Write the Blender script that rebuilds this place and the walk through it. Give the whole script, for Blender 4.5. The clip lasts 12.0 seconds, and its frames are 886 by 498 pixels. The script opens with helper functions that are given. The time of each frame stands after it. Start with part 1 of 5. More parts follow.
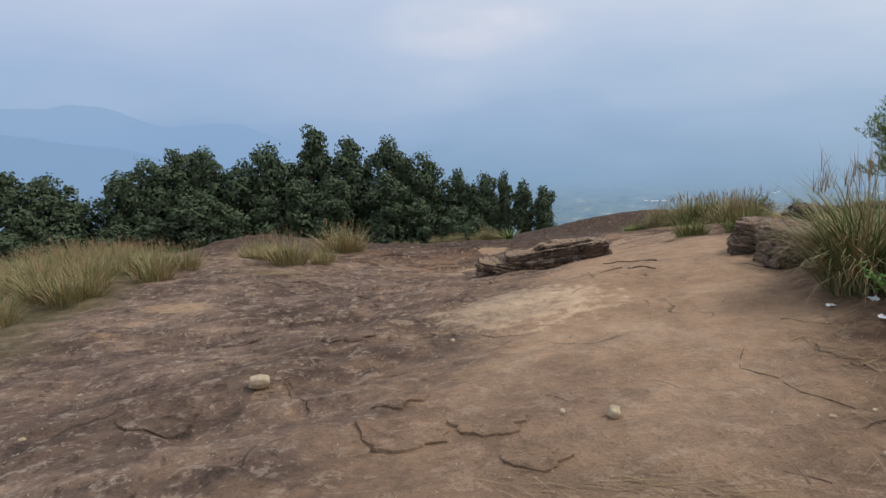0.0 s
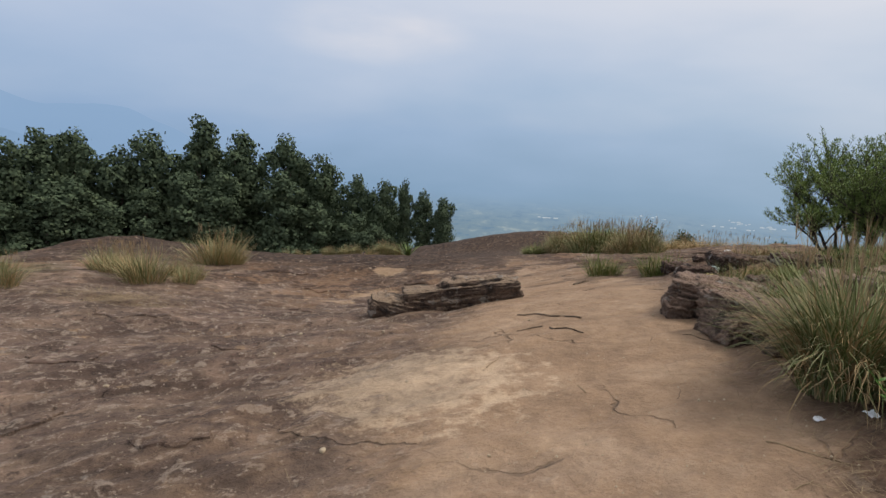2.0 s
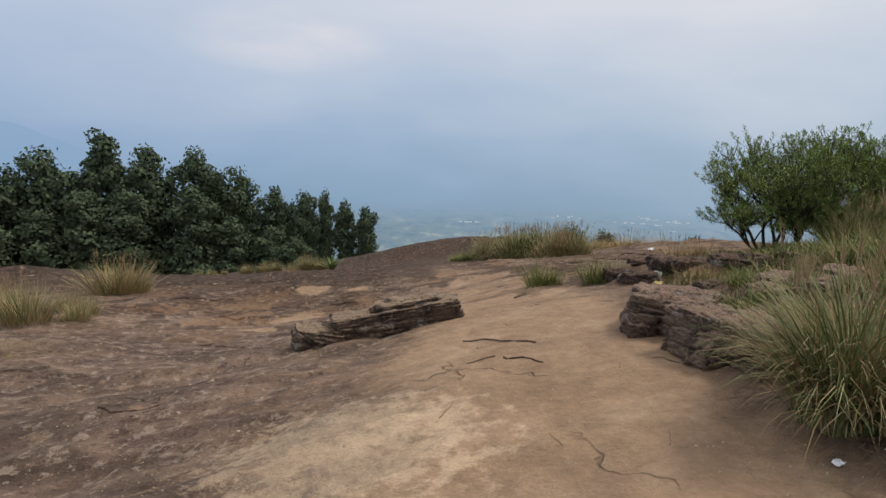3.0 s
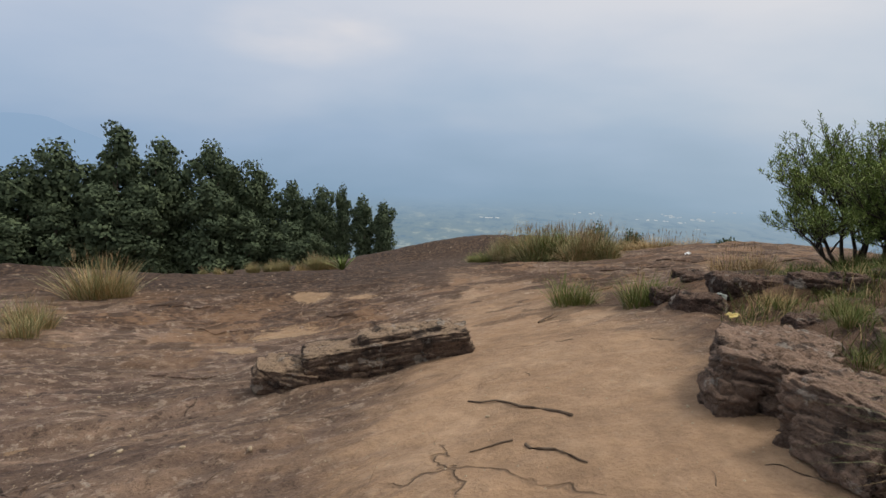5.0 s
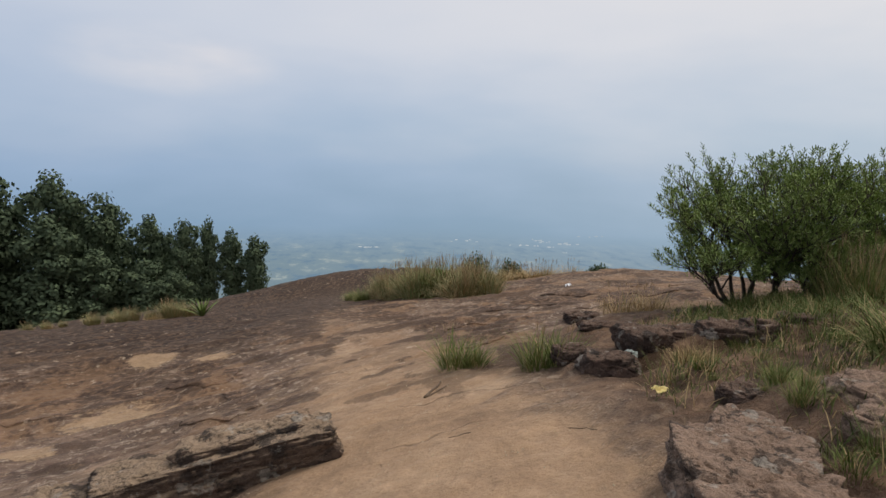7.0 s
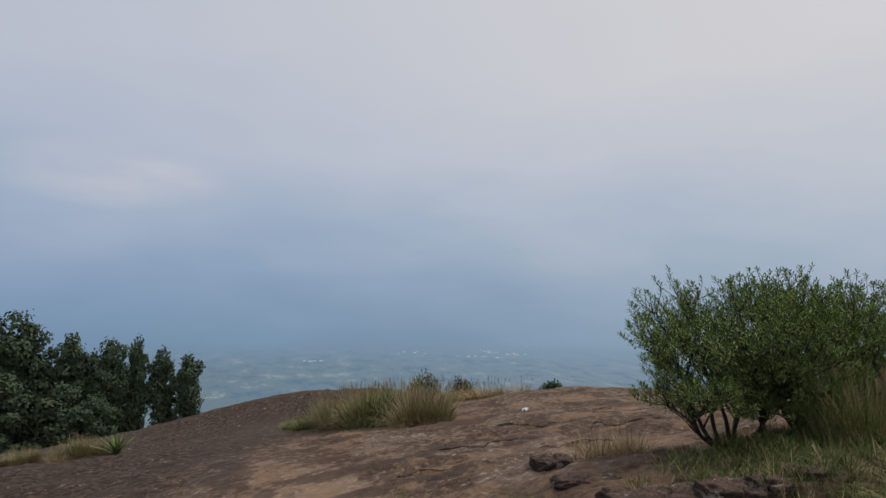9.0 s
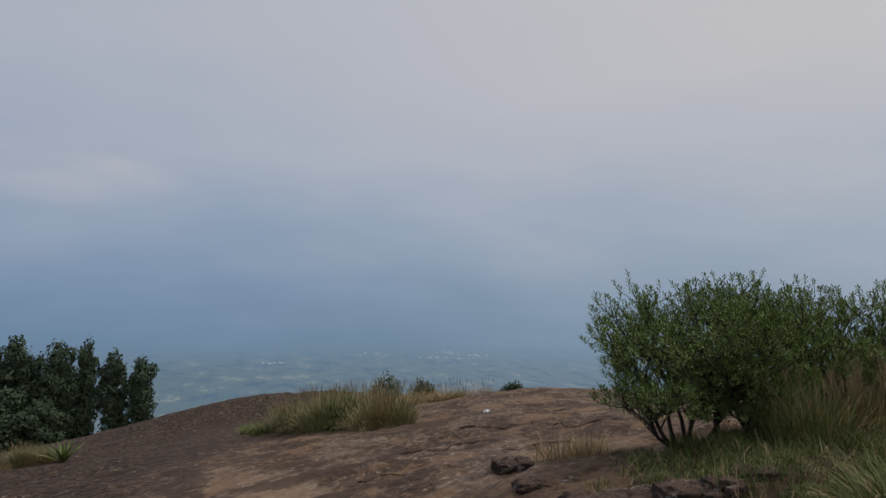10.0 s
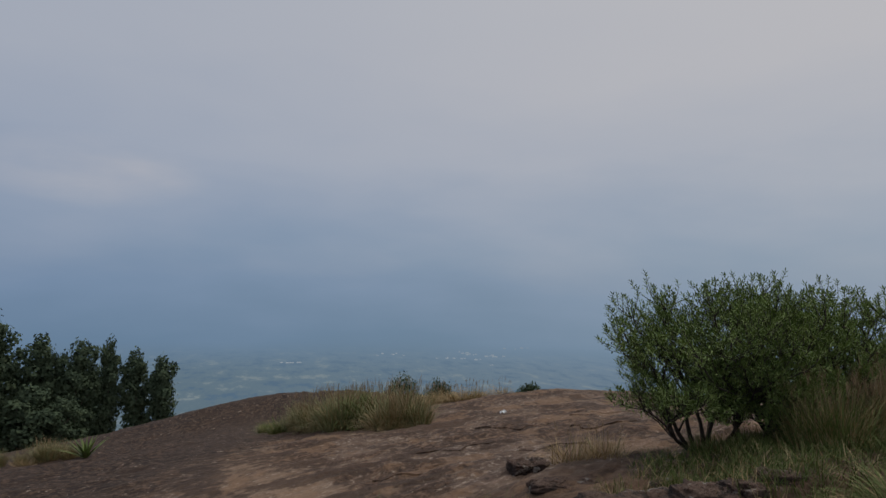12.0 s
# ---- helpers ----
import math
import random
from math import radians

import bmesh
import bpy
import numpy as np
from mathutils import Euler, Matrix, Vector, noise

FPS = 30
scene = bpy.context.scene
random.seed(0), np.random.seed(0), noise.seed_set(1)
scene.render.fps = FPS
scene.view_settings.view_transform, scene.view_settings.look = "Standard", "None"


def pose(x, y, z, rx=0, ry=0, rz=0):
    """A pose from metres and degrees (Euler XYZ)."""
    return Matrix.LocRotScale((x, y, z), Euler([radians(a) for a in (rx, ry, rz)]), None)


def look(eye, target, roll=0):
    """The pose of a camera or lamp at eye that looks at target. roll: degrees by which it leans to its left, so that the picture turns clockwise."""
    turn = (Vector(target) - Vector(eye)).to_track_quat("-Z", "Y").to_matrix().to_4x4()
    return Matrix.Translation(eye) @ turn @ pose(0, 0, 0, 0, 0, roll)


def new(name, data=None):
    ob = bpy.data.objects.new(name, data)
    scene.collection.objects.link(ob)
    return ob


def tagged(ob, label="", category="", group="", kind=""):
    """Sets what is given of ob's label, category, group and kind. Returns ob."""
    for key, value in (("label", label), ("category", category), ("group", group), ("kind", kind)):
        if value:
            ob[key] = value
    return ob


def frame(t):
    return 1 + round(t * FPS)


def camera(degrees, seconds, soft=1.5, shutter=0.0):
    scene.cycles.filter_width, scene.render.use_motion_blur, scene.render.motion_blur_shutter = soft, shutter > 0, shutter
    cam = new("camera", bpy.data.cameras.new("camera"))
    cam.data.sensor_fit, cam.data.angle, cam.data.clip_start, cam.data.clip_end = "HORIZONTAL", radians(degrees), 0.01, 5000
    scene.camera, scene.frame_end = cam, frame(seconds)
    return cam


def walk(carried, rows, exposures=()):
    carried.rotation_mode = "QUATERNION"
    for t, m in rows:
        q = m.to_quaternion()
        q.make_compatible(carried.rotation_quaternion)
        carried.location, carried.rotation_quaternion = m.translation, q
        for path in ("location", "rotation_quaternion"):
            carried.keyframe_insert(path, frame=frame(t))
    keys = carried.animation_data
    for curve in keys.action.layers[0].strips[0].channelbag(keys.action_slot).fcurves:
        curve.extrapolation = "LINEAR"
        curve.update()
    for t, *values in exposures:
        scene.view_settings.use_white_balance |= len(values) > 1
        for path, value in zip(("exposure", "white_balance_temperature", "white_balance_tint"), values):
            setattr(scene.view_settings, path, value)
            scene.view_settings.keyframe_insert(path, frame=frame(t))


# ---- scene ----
cam = camera(73.9, 12.0)
PATH = [
    (0, (2.899, -0.839, 2.322), (2.234, 1.0, 1.902), -2.1),
    (0.5, (2.793, -0.479, 2.341), (2.336, 1.421, 1.916), -0.7),
    (1, (2.69, -0.134, 2.395), (2.519, 1.808, 1.95), -0.7),
    (1.5, (2.631, 0.148, 2.404), (2.391, 2.115, 2.128), -0.6),
    (2, (2.558, 0.448, 2.398), (2.227, 2.38, 2.003), 3.1),
    (2.5, (2.459, 0.789, 2.387), (2.276, 2.756, 2.077), 0.2),
    (3, (2.359, 1.124, 2.389), (2.283, 3.09, 2.027), 1.6),
    (3.5, (2.343, 1.48, 2.31), (2.179, 3.462, 2.093), 2.2),
    (3.7, (2.339, 1.63, 2.325), (2.169, 3.596, 1.998), 1.4),
    (5.3, (2.453, 2.882, 2.293), (2.33, 4.842, 1.913), 2.4),
    (5.5, (2.464, 3.016, 2.299), (2.467, 4.986, 1.956), 1.9),
    (6, (2.513, 3.356, 2.267), (2.713, 5.329, 2.011), 4.4),
    (6.5, (2.509, 3.638, 2.294), (2.72, 5.608, 2.021), 2.7),
    (8.3, (2.568, 4.565, 2.444), (2.916, 6.533, 2.385), 1.2),
    (8.5, (2.592, 4.643, 2.458), (2.922, 6.616, 2.473), 0.6),
    (9, (2.603, 4.77, 2.521), (3.029, 6.721, 2.632), 1.4),
    (9.5, (2.636, 4.823, 2.54), (3.164, 6.75, 2.633), 1.8),
    (10, (2.601, 4.803, 2.552), (3.15, 6.722, 2.67), 1.6),
    (10.5, (2.619, 4.821, 2.564), (3.126, 6.751, 2.701), 1.7),
    (11, (2.551, 4.883, 2.54), (3.039, 6.813, 2.722), 1.7),
    (11.5, (2.636, 4.819, 2.533), (3.097, 6.761, 2.67), 1.9),
    (12, (2.627, 4.812, 2.536), (3.12, 6.747, 2.655), 1.8),
]
walk(cam, [(t, look(eye, target, roll)) for t, eye, target, roll in PATH],
     exposures=[(0.0, 0.06, 6420, 10), (2.5, 0.06, 6700, 10), (5.5, 0.05, 6950, 10), (6.5, 0.05, 6900, 10), (8.5, -0.12, 6600, 10), (9.5, -0.52, 6400, 10), (10.5, -0.60, 6400, 10), (12.0, -0.72, 6350, 10)])

# ---- world and sun ----
world = bpy.data.worlds.new("hazy_sky")
scene.world = world
world.use_nodes = True


def link_world():
    nt = world.node_tree
    nt.nodes.clear()
    out = nt.nodes.new("ShaderNodeOutputWorld")
    tc = nt.nodes.new("ShaderNodeTexCoord")
    sky = nt.nodes.new("ShaderNodeTexSky")
    sky.sky_type, sky.sun_disc = "NISHITA", False
    sky.sun_elevation, sky.sun_rotation = radians(52), radians(60)
    sky.air_density, sky.dust_density, sky.altitude = 1.0, 3.0, 900
    bg_sky = nt.nodes.new("ShaderNodeBackground")
    bg_sky.inputs["Strength"].default_value = 0.10
    nt.links.new(sky.outputs[0], bg_sky.inputs["Color"])
    # the cloud deck: pale above, blue haze low down, soft patches
    sep = nt.nodes.new("ShaderNodeSeparateXYZ")
    nt.links.new(tc.outputs["Generated"], sep.inputs[0])
    ramp = nt.nodes.new("ShaderNodeValToRGB")
    els = ramp.color_ramp.elements
    stops = ((-0.2, (0.21, 0.33, 0.46)), (-0.1, (0.24, 0.37, 0.53)), (0.0, (0.315, 0.445, 0.63)), (0.10, (0.44, 0.535, 0.69)),
             (0.20, (0.57, 0.63, 0.745)), (0.34, (0.66, 0.695, 0.775)), (0.8, (0.76, 0.78, 0.82)))
    while len(els) < len(stops):
        els.new(0.5)
    for e, (p, c) in zip(els, stops):
        e.position, e.color = p + 0.2, (*c, 1)
    mp = nt.nodes.new("ShaderNodeMapping")
    mp.inputs["Scale"].default_value = (1.6, 1.6, 5.0)
    nt.links.new(tc.outputs["Generated"], mp.inputs[0])
    nz = nt.nodes.new("ShaderNodeTexNoise")
    nz.inputs["Scale"].default_value, nz.inputs["Detail"].default_value = 1.6, 4.0
    nz.inputs["Roughness"].default_value = 0.5
    nt.links.new(mp.outputs[0], nz.inputs["Vector"])
    add = nt.nodes.new("ShaderNodeMath")
    add.operation = "MULTIPLY_ADD"
    add.inputs[1].default_value, add.inputs[2].default_value = 0.22, 0.09
    nt.links.new(nz.outputs["Fac"], add.inputs[0])
    add2 = nt.nodes.new("ShaderNodeMath")
    nt.links.new(sep.outputs["Z"], add2.inputs[0])
    nt.links.new(add.outputs[0], add2.inputs[1])
    nt.links.new(add2.outputs[0], ramp.inputs[0])
    # one brighter billow in the deck
    dot = nt.nodes.new("ShaderNodeVectorMath")
    dot.operation = "DOT_PRODUCT"
    dot.inputs[1].default_value = Vector((-0.290, 0.945, 0.113)).normalized()
    flat_mp = nt.nodes.new("ShaderNodeMapping")
    flat_mp.inputs["Scale"].default_value = (1.0, 1.0, 3.0)
    flat_mp.inputs["Location"].default_value = (0, 0, -0.334)
    nt.links.new(tc.outputs["Generated"], flat_mp.inputs[0])
    unit = nt.nodes.new("ShaderNodeVectorMath")
    unit.operation = "NORMALIZE"
    nt.links.new(flat_mp.outputs[0], unit.inputs[0])
    nt.links.new(unit.outputs[0], dot.inputs[0])
    near = nt.nodes.new("ShaderNodeMapRange")
    near.interpolation_type = "SMOOTHSTEP"
    near.inputs[1].default_value, near.inputs[2].default_value = 0.984, 1.0
    nt.links.new(dot.outputs["Value"], near.inputs[0])
    puff = nt.nodes.new("ShaderNodeMath")
    puff.operation = "MULTIPLY"
    nt.links.new(near.outputs[0], puff.inputs[0])
    wisp = nt.nodes.new("ShaderNodeTexNoise")
    wisp.inputs["Scale"].default_value, wisp.inputs["Detail"].default_value = 7.0, 3.0
    nt.links.new(flat_mp.outputs[0], wisp.inputs["Vector"])
    wr = nt.nodes.new("ShaderNodeMapRange")
    wr.inputs[1].default_value, wr.inputs[2].default_value, wr.inputs[4].default_value = 0.25, 0.75, 0.62
    nt.links.new(wisp.outputs["Fac"], wr.inputs[0])
    nt.links.new(wr.outputs[0], puff.inputs[1])
    glow = nt.nodes.new("ShaderNodeMix")
    glow.data_type, glow.blend_type = "RGBA", "MIX"
    nt.links.new(puff.outputs[0], glow.inputs[0])
    nt.links.new(ramp.outputs[0], glow.inputs[6])
    glow.inputs[7].default_value = (0.80, 0.77, 0.79, 1)
    bg = nt.nodes.new("ShaderNodeBackground")
    bg.inputs["Strength"].default_value = 1.0
    # the sky is brighter to the east
    east = nt.nodes.new("ShaderNodeMapRange")
    for k, val in zip((1, 2, 3, 4), (-0.7, 0.9, 0.94, 1.16)):
        east.inputs[k].default_value = val
    nt.links.new(sep.outputs["X"], east.inputs[0])
    nt.links.new(east.outputs[0], bg.inputs["Strength"])
    tone = nt.nodes.new("ShaderNodeValToRGB")
    tone.color_ramp.elements[0].color, tone.color_ramp.elements[1].color = (0.95, 0.99, 1.05, 1), (1.08, 1.0, 0.91, 1)
    span = nt.nodes.new("ShaderNodeMapRange")
    span.inputs[1].default_value, span.inputs[2].default_value = -0.65, 0.75
    nt.links.new(sep.outputs["X"], span.inputs[0])
    nt.links.new(span.outputs[0], tone.inputs[0])
    tint = nt.nodes.new("ShaderNodeMix")
    tint.data_type, tint.blend_type = "RGBA", "MULTIPLY"
    tint.inputs[0].default_value = 1.0
    nt.links.new(glow.outputs[2], tint.inputs[6])
    nt.links.new(tone.outputs[0], tint.inputs[7])
    nt.links.new(tint.outputs[2], bg.inputs["Color"])
    mix = nt.nodes.new("ShaderNodeMixShader")
    mix.inputs[0].default_value = 0.93
    nt.links.new(bg_sky.outputs[0], mix.inputs[1])
    nt.links.new(bg.outputs[0], mix.inputs[2])
    nt.links.new(mix.outputs[0], out.inputs["Surface"])


link_world()
sun_data = bpy.data.lights.new("sun", "SUN")
sun_data.energy, sun_data.angle, sun_data.color = 1.7, radians(14), (1.0, 0.95, 0.88)
sun = new("sun", sun_data)
sun.matrix_world = look((0, 0, 0), (-math.sin(radians(60)), -math.cos(radians(60)), -math.tan(radians(52))))
sun.location = (0, 0, 60)


# ---- terrain shape ----
def smooth(a, b, v):
    t = min(1.0, max(0.0, (v - a) / (b - a)))
    return t * t * (3 - 2 * t)


def bell(x, y, cx, cy, sx, sy):
    return math.exp(-((x - cx) / sx) ** 2 - ((y - cy) / sy) ** 2)


def base_height(x, y):
    """The bare rock dome: level round the start, falling away ahead and to the west."""
    yy = max(0.0, y - 5.0)
    z = 0.98 - 0.015 * min(y, 5.0) - 0.194 * (math.sqrt(yy * yy + 9.0) - 3.0)
    z -= 0.918 * (math.sqrt(max(0.0, y - 37.1) ** 2 + 25.0) - 5.0)
    z += 0.099 * (x - 3.0) * (1 - smooth(6, 16, x)) + 0.6 * smooth(6, 16, x)
    z -= 0.22 * max(0.0, -12.0 - x) + 0.25 * max(0.0, x - 22.0)
    z -= 0.41 * bell(x, y, -0.3, 8.0, 3.0, 4.2) + 0.417 * bell(x, y, -1.0, 12.0, 4.0, 4.0)
    z += 0.12 * smooth(3.9, 5.6, x) * smooth(-3, 1, y) * (1 - smooth(9.5, 13, y))
    z -= 0.13 * smooth(4.35, 4.8, x) * (1 - smooth(7.0, 7.6, x)) * smooth(7.1, 7.9, y) * (1 - smooth(8.62, 8.78, y))
    z += 1.41 * bell(x, y, 2.25, 36.5, 7.25, 3.0) + 0.795 * bell(x, y, -11.95, 18.45, 4.0, 4.0)
    z += 0.59 * bell(x, y, 14.1, 26.6, 5.0, 5.0)
    if z < -8:
        z = -8 - 12 * (1 - math.exp((z + 8) / 12)) - 0.45 * max(0.0, math.hypot(x, y) - 62.0)
    return z


# ---- end of terrain shape ----


# ---- materials ----
def mat(name):
    m = bpy.data.materials.new(name)
    m.use_nodes = True
    nt = m.node_tree
    return m, nt, nt.nodes["Principled BSDF"]


def node(nt, kind, **values):
    n = nt.nodes.new(kind)
    for k, v in values.items():
        n.inputs[k.replace("_", " ")].default_value = v
    return n


def ramp_node(nt, src, stops):
    r = nt.nodes.new("ShaderNodeValToRGB")
    els = r.color_ramp.elements
    while len(els) < len(stops):
        els.new(0.5)
    for e, (p, c) in zip(els, stops):
        e.position = p
        e.color = (*c, 1) if len(c) == 3 else c
    nt.links.new(src, r.inputs[0])
    return r.outputs["Color"]


def mix_node(nt, fac, a, b, kind="MIX"):
    m = nt.nodes.new("ShaderNodeMix")
    m.data_type, m.blend_type = "RGBA", kind
    for sock, v in ((m.inputs[0], fac), (m.inputs[6], a), (m.inputs[7], b)):
        if isinstance(v, bpy.types.NodeSocket):
            nt.links.new(v, sock)
        else:
            sock.default_value = (*v, 1) if isinstance(v, tuple) and len(v) == 3 else v
    return m.outputs[2]


def noise_node(nt, vec, scale, detail=4.0, rough=0.55, stretch=None):
    if stretch:
        mp = nt.nodes.new("ShaderNodeMapping")
        mp.inputs["Scale"].default_value = stretch
        nt.links.new(vec, mp.inputs[0])
        vec = mp.outputs[0]
    n = node(nt, "ShaderNodeTexNoise", Scale=scale, Detail=detail, Roughness=rough)
    nt.links.new(vec, n.inputs["Vector"])
    return n.outputs["Fac"]


def place_vec(nt):
    return nt.nodes.new("ShaderNodeNewGeometry").outputs["Position"]


def bump_node(nt, bsdf, height, strength=0.5, distance=0.02):
    b = node(nt, "ShaderNodeBump", Strength=strength, Distance=distance)
    nt.links.new(height, b.inputs["Height"])
    nt.links.new(b.outputs[0], bsdf.inputs["Normal"])


def clamp_map(nt, src, a, b, c=0.0, d=1.0):
    m = nt.nodes.new("ShaderNodeMapRange")
    m.interpolation_type = "SMOOTHSTEP"
    for k, v in zip((1, 2, 3, 4), (a, b, c, d)):
        m.inputs[k].default_value = v
    nt.links.new(src, m.inputs[0])
    return m.outputs[0]


def math_node(nt, op, a, b=None, c=None):
    m = nt.nodes.new("ShaderNodeMath")
    m.operation = op
    for k, v in enumerate((a, b, c)):
        if v is None:
            continue
        if isinstance(v, bpy.types.NodeSocket):
            nt.links.new(v, m.inputs[k])
        else:
            m.inputs[k].default_value = v
    return m.outputs[0]


def ground_material():
    m, nt, b = mat("weathered_granite")
    pos = place_vec(nt)
    sep = nt.nodes.new("ShaderNodeSeparateXYZ")
    nt.links.new(pos, sep.inputs[0])
    X, Y = sep.outputs["X"], sep.outputs["Y"]
    mp = nt.nodes.new("ShaderNodeMapping")
    mp.inputs["Rotation"].default_value = (0, 0, radians(-32))
    nt.links.new(pos, mp.inputs[0])
    run = mp.outputs[0]
    streak = noise_node(nt, run, 1.0, 7, 0.62, (0.55, 2.1, 1.0))
    coarse = noise_node(nt, pos, 0.45, 5, 0.6)
    mid = noise_node(nt, run, 3.2, 6, 0.65, (0.85, 1.35, 1.0))
    fine = noise_node(nt, pos, 38, 5, 0.7)
    grit = noise_node(nt, pos, 160, 2, 0.6)
    # bare rock, stained dark, with brown and grey sheets
    rock = ramp_node(nt, streak, ((0.28, (0.075, 0.054, 0.045)), (0.42, (0.148, 0.104, 0.084)),
                                  (0.54, (0.215, 0.156, 0.122)), (0.68, (0.36, 0.262, 0.195))))
    rock = mix_node(nt, clamp_map(nt, coarse, 0.42, 0.72, 0.0, 0.8), rock, (0.148, 0.107, 0.086), "MIX")
    rock = mix_node(nt, 0.72, rock, ramp_node(nt, mid, ((0.3, (0.30, 0.29, 0.28)), (0.7, (0.78, 0.74, 0.70)))), "OVERLAY")
    # pale flaked spots
    spots = noise_node(nt, run, 2.1, 7, 0.7, (1.0, 1.2, 1.0))
    rock = mix_node(nt, math_node(nt, "MULTIPLY", clamp_map(nt, spots, 0.60, 0.66), 0.7), rock, (0.41, 0.280, 0.175))
    lichen = noise_node(nt, run, 5.5, 4, 0.65, (1.0, 1.15, 1.0))
    rock = mix_node(nt, math_node(nt, "MULTIPLY", clamp_map(nt, lichen, 0.66, 0.72), 0.6), rock, (0.50, 0.45, 0.39))
    # worn plates: each sheet of the rock has its own tone, down to a hand's breadth
    warp = nt.nodes.new("ShaderNodeVectorMath")
    warp.operation = "MULTIPLY_ADD"
    wn = node(nt, "ShaderNodeTexNoise", Scale=1.7, Detail=5.0, Roughness=0.65)
    nt.links.new(pos, wn.inputs["Vector"])
    nt.links.new(wn.outputs["Color"], warp.inputs[0])
    warp.inputs[1].default_value = (0.55, 0.55, 0.0)
    nt.links.new(run, warp.inputs[2])
    plates = None
    for size, share in ((0.9, 0.40), (2.3, 0.30)):
        pl = node(nt, "ShaderNodeTexVoronoi", Scale=size)
        sc = nt.nodes.new("ShaderNodeMapping")
        sc.inputs["Scale"].default_value = (0.85, 1.2, 0.0)
        nt.links.new(warp.outputs[0], sc.inputs[0])
        nt.links.new(sc.outputs[0], pl.inputs["Vector"])
        one = nt.nodes.new("ShaderNodeSeparateColor")
        nt.links.new(pl.outputs["Color"], one.inputs[0])
        rock = mix_node(nt, share, rock, ramp_node(nt, one.outputs[0], ((0.0, (0.24, 0.23, 0.22)), (1.0, (0.74, 0.73, 0.72)))), "OVERLAY")
        plates = one.outputs[0]
    # the far flank is darkened by old lichen
    old = clamp_map(nt, math_node(nt, "ADD", Y, math_node(nt, "MULTIPLY_ADD", streak, 9.0, -4.5)), 8.0, 17.0)
    rock = mix_node(nt, math_node(nt, "MULTIPLY", old, 0.52), rock, (0.128, 0.080, 0.050))
    # flaked chips, pale where fresh and black where stained
    chip = noise_node(nt, run, 6.5, 6, 0.72, (1.0, 1.25, 1.0))
    rock = mix_node(nt, math_node(nt, "MULTIPLY", clamp_map(nt, chip, 0.548, 0.605), 0.62), rock, (0.44, 0.35, 0.275))
    rock = mix_node(nt, math_node(nt, "MULTIPLY", clamp_map(nt, chip, 0.42, 0.35), 0.7), rock, (0.050, 0.036, 0.030))
    # weathering pits and fresh flecks
    pit = noise_node(nt, run, 13.0, 5, 0.75, (1.0, 1.2, 1.0))
    rock = mix_node(nt, math_node(nt, "MULTIPLY", clamp_map(nt, pit, 0.43, 0.37), clamp_map(nt, Y, 7.0, 11.0, 0.65, 0.25)), rock, (0.048, 0.034, 0.028))
    fleck = noise_node(nt, run, 17.0, 4, 0.7, (1.0, 1.2, 1.0))
    rock = mix_node(nt, math_node(nt, "MULTIPLY", clamp_map(nt, fleck, 0.61, 0.67), clamp_map(nt, Y, 7.0, 11.0, 0.6, 0.25)), rock, (0.50, 0.40, 0.32))
    # the trodden path: tan dust along the walked line
    mid_line = nt.nodes.new("ShaderNodeFloatCurve")
    pts = mid_line.mapping.curves[0].points
    for k, (py, px) in enumerate(((0.0, 0.30), (0.25, 0.30), (0.37, 0.295), (0.5, 0.27), (0.68, 0.205), (0.85, 0.14), (1.0, 0.12))):
        if k < 2:
            pts[k].location = (py, px)
        else:
            pts.new(py, px)
    mid_line.mapping.update()
    ny = nt.nodes.new("ShaderNodeMapRange")
    ny.inputs[1].default_value, ny.inputs[2].default_value = -3.0, 27.0
    nt.links.new(Y, ny.inputs[0])
    nt.links.new(ny.outputs[0], mid_line.inputs["Value"])
    off = math_node(nt, "ABSOLUTE", math_node(nt, "SUBTRACT", X, math_node(nt, "MULTIPLY", mid_line.outputs[0], 10.0)))
    width = nt.nodes.new("ShaderNodeMapRange")
    for k, v in zip((1, 2, 3, 4), (2.0, 15.0, 1.75, 0.95)):
        width.inputs[k].default_value = v
    nt.links.new(Y, width.inputs[0])
    edge = math_node(nt, "DIVIDE", off, width.outputs[0])
    edge = math_node(nt, "ADD", edge, math_node(nt, "MULTIPLY_ADD", streak, 1.5, -0.75))
    path = clamp_map(nt, edge, 1.05, 0.45)
    dust = ramp_node(nt, noise_node(nt, pos, 1.1, 6, 0.65), ((0.3, (0.25, 0.162, 0.103)), (0.52, (0.38, 0.255, 0.163)), (0.72, (0.52, 0.372, 0.252))))
    dust = mix_node(nt, 0.35, dust, ramp_node(nt, mid, ((0.3, (0.35, 0.34, 0.33)), (0.7, (0.65, 0.64, 0.62)))), "OVERLAY")
    path = math_node(nt, "MULTIPLY", math_node(nt, "MULTIPLY", path, clamp_map(nt, Y, 8.0, 17.0, 0.95, 0.34)), clamp_map(nt, Y, 1.5, 4.5, 0.55, 1.0))
    col = mix_node(nt, path, rock, dust)
    # thin pale dust drifted over the rock beside the path
    drift = math_node(nt, "MULTIPLY", clamp_map(nt, edge, 2.3, 0.7), clamp_map(nt, mid, 0.42, 0.62))
    col = mix_node(nt, math_node(nt, "MULTIPLY", drift, clamp_map(nt, Y, 7.0, 16.0, 0.45, 0.12)), col, (0.33, 0.215, 0.130))
    # dark humus on the eastern bank
    hum = math_node(nt, "ADD", math_node(nt, "ADD", X, clamp_map(nt, Y, 5.0, 2.5, 0.0, 0.4)), math_node(nt, "MULTIPLY_ADD", streak, 1.6, -0.8))
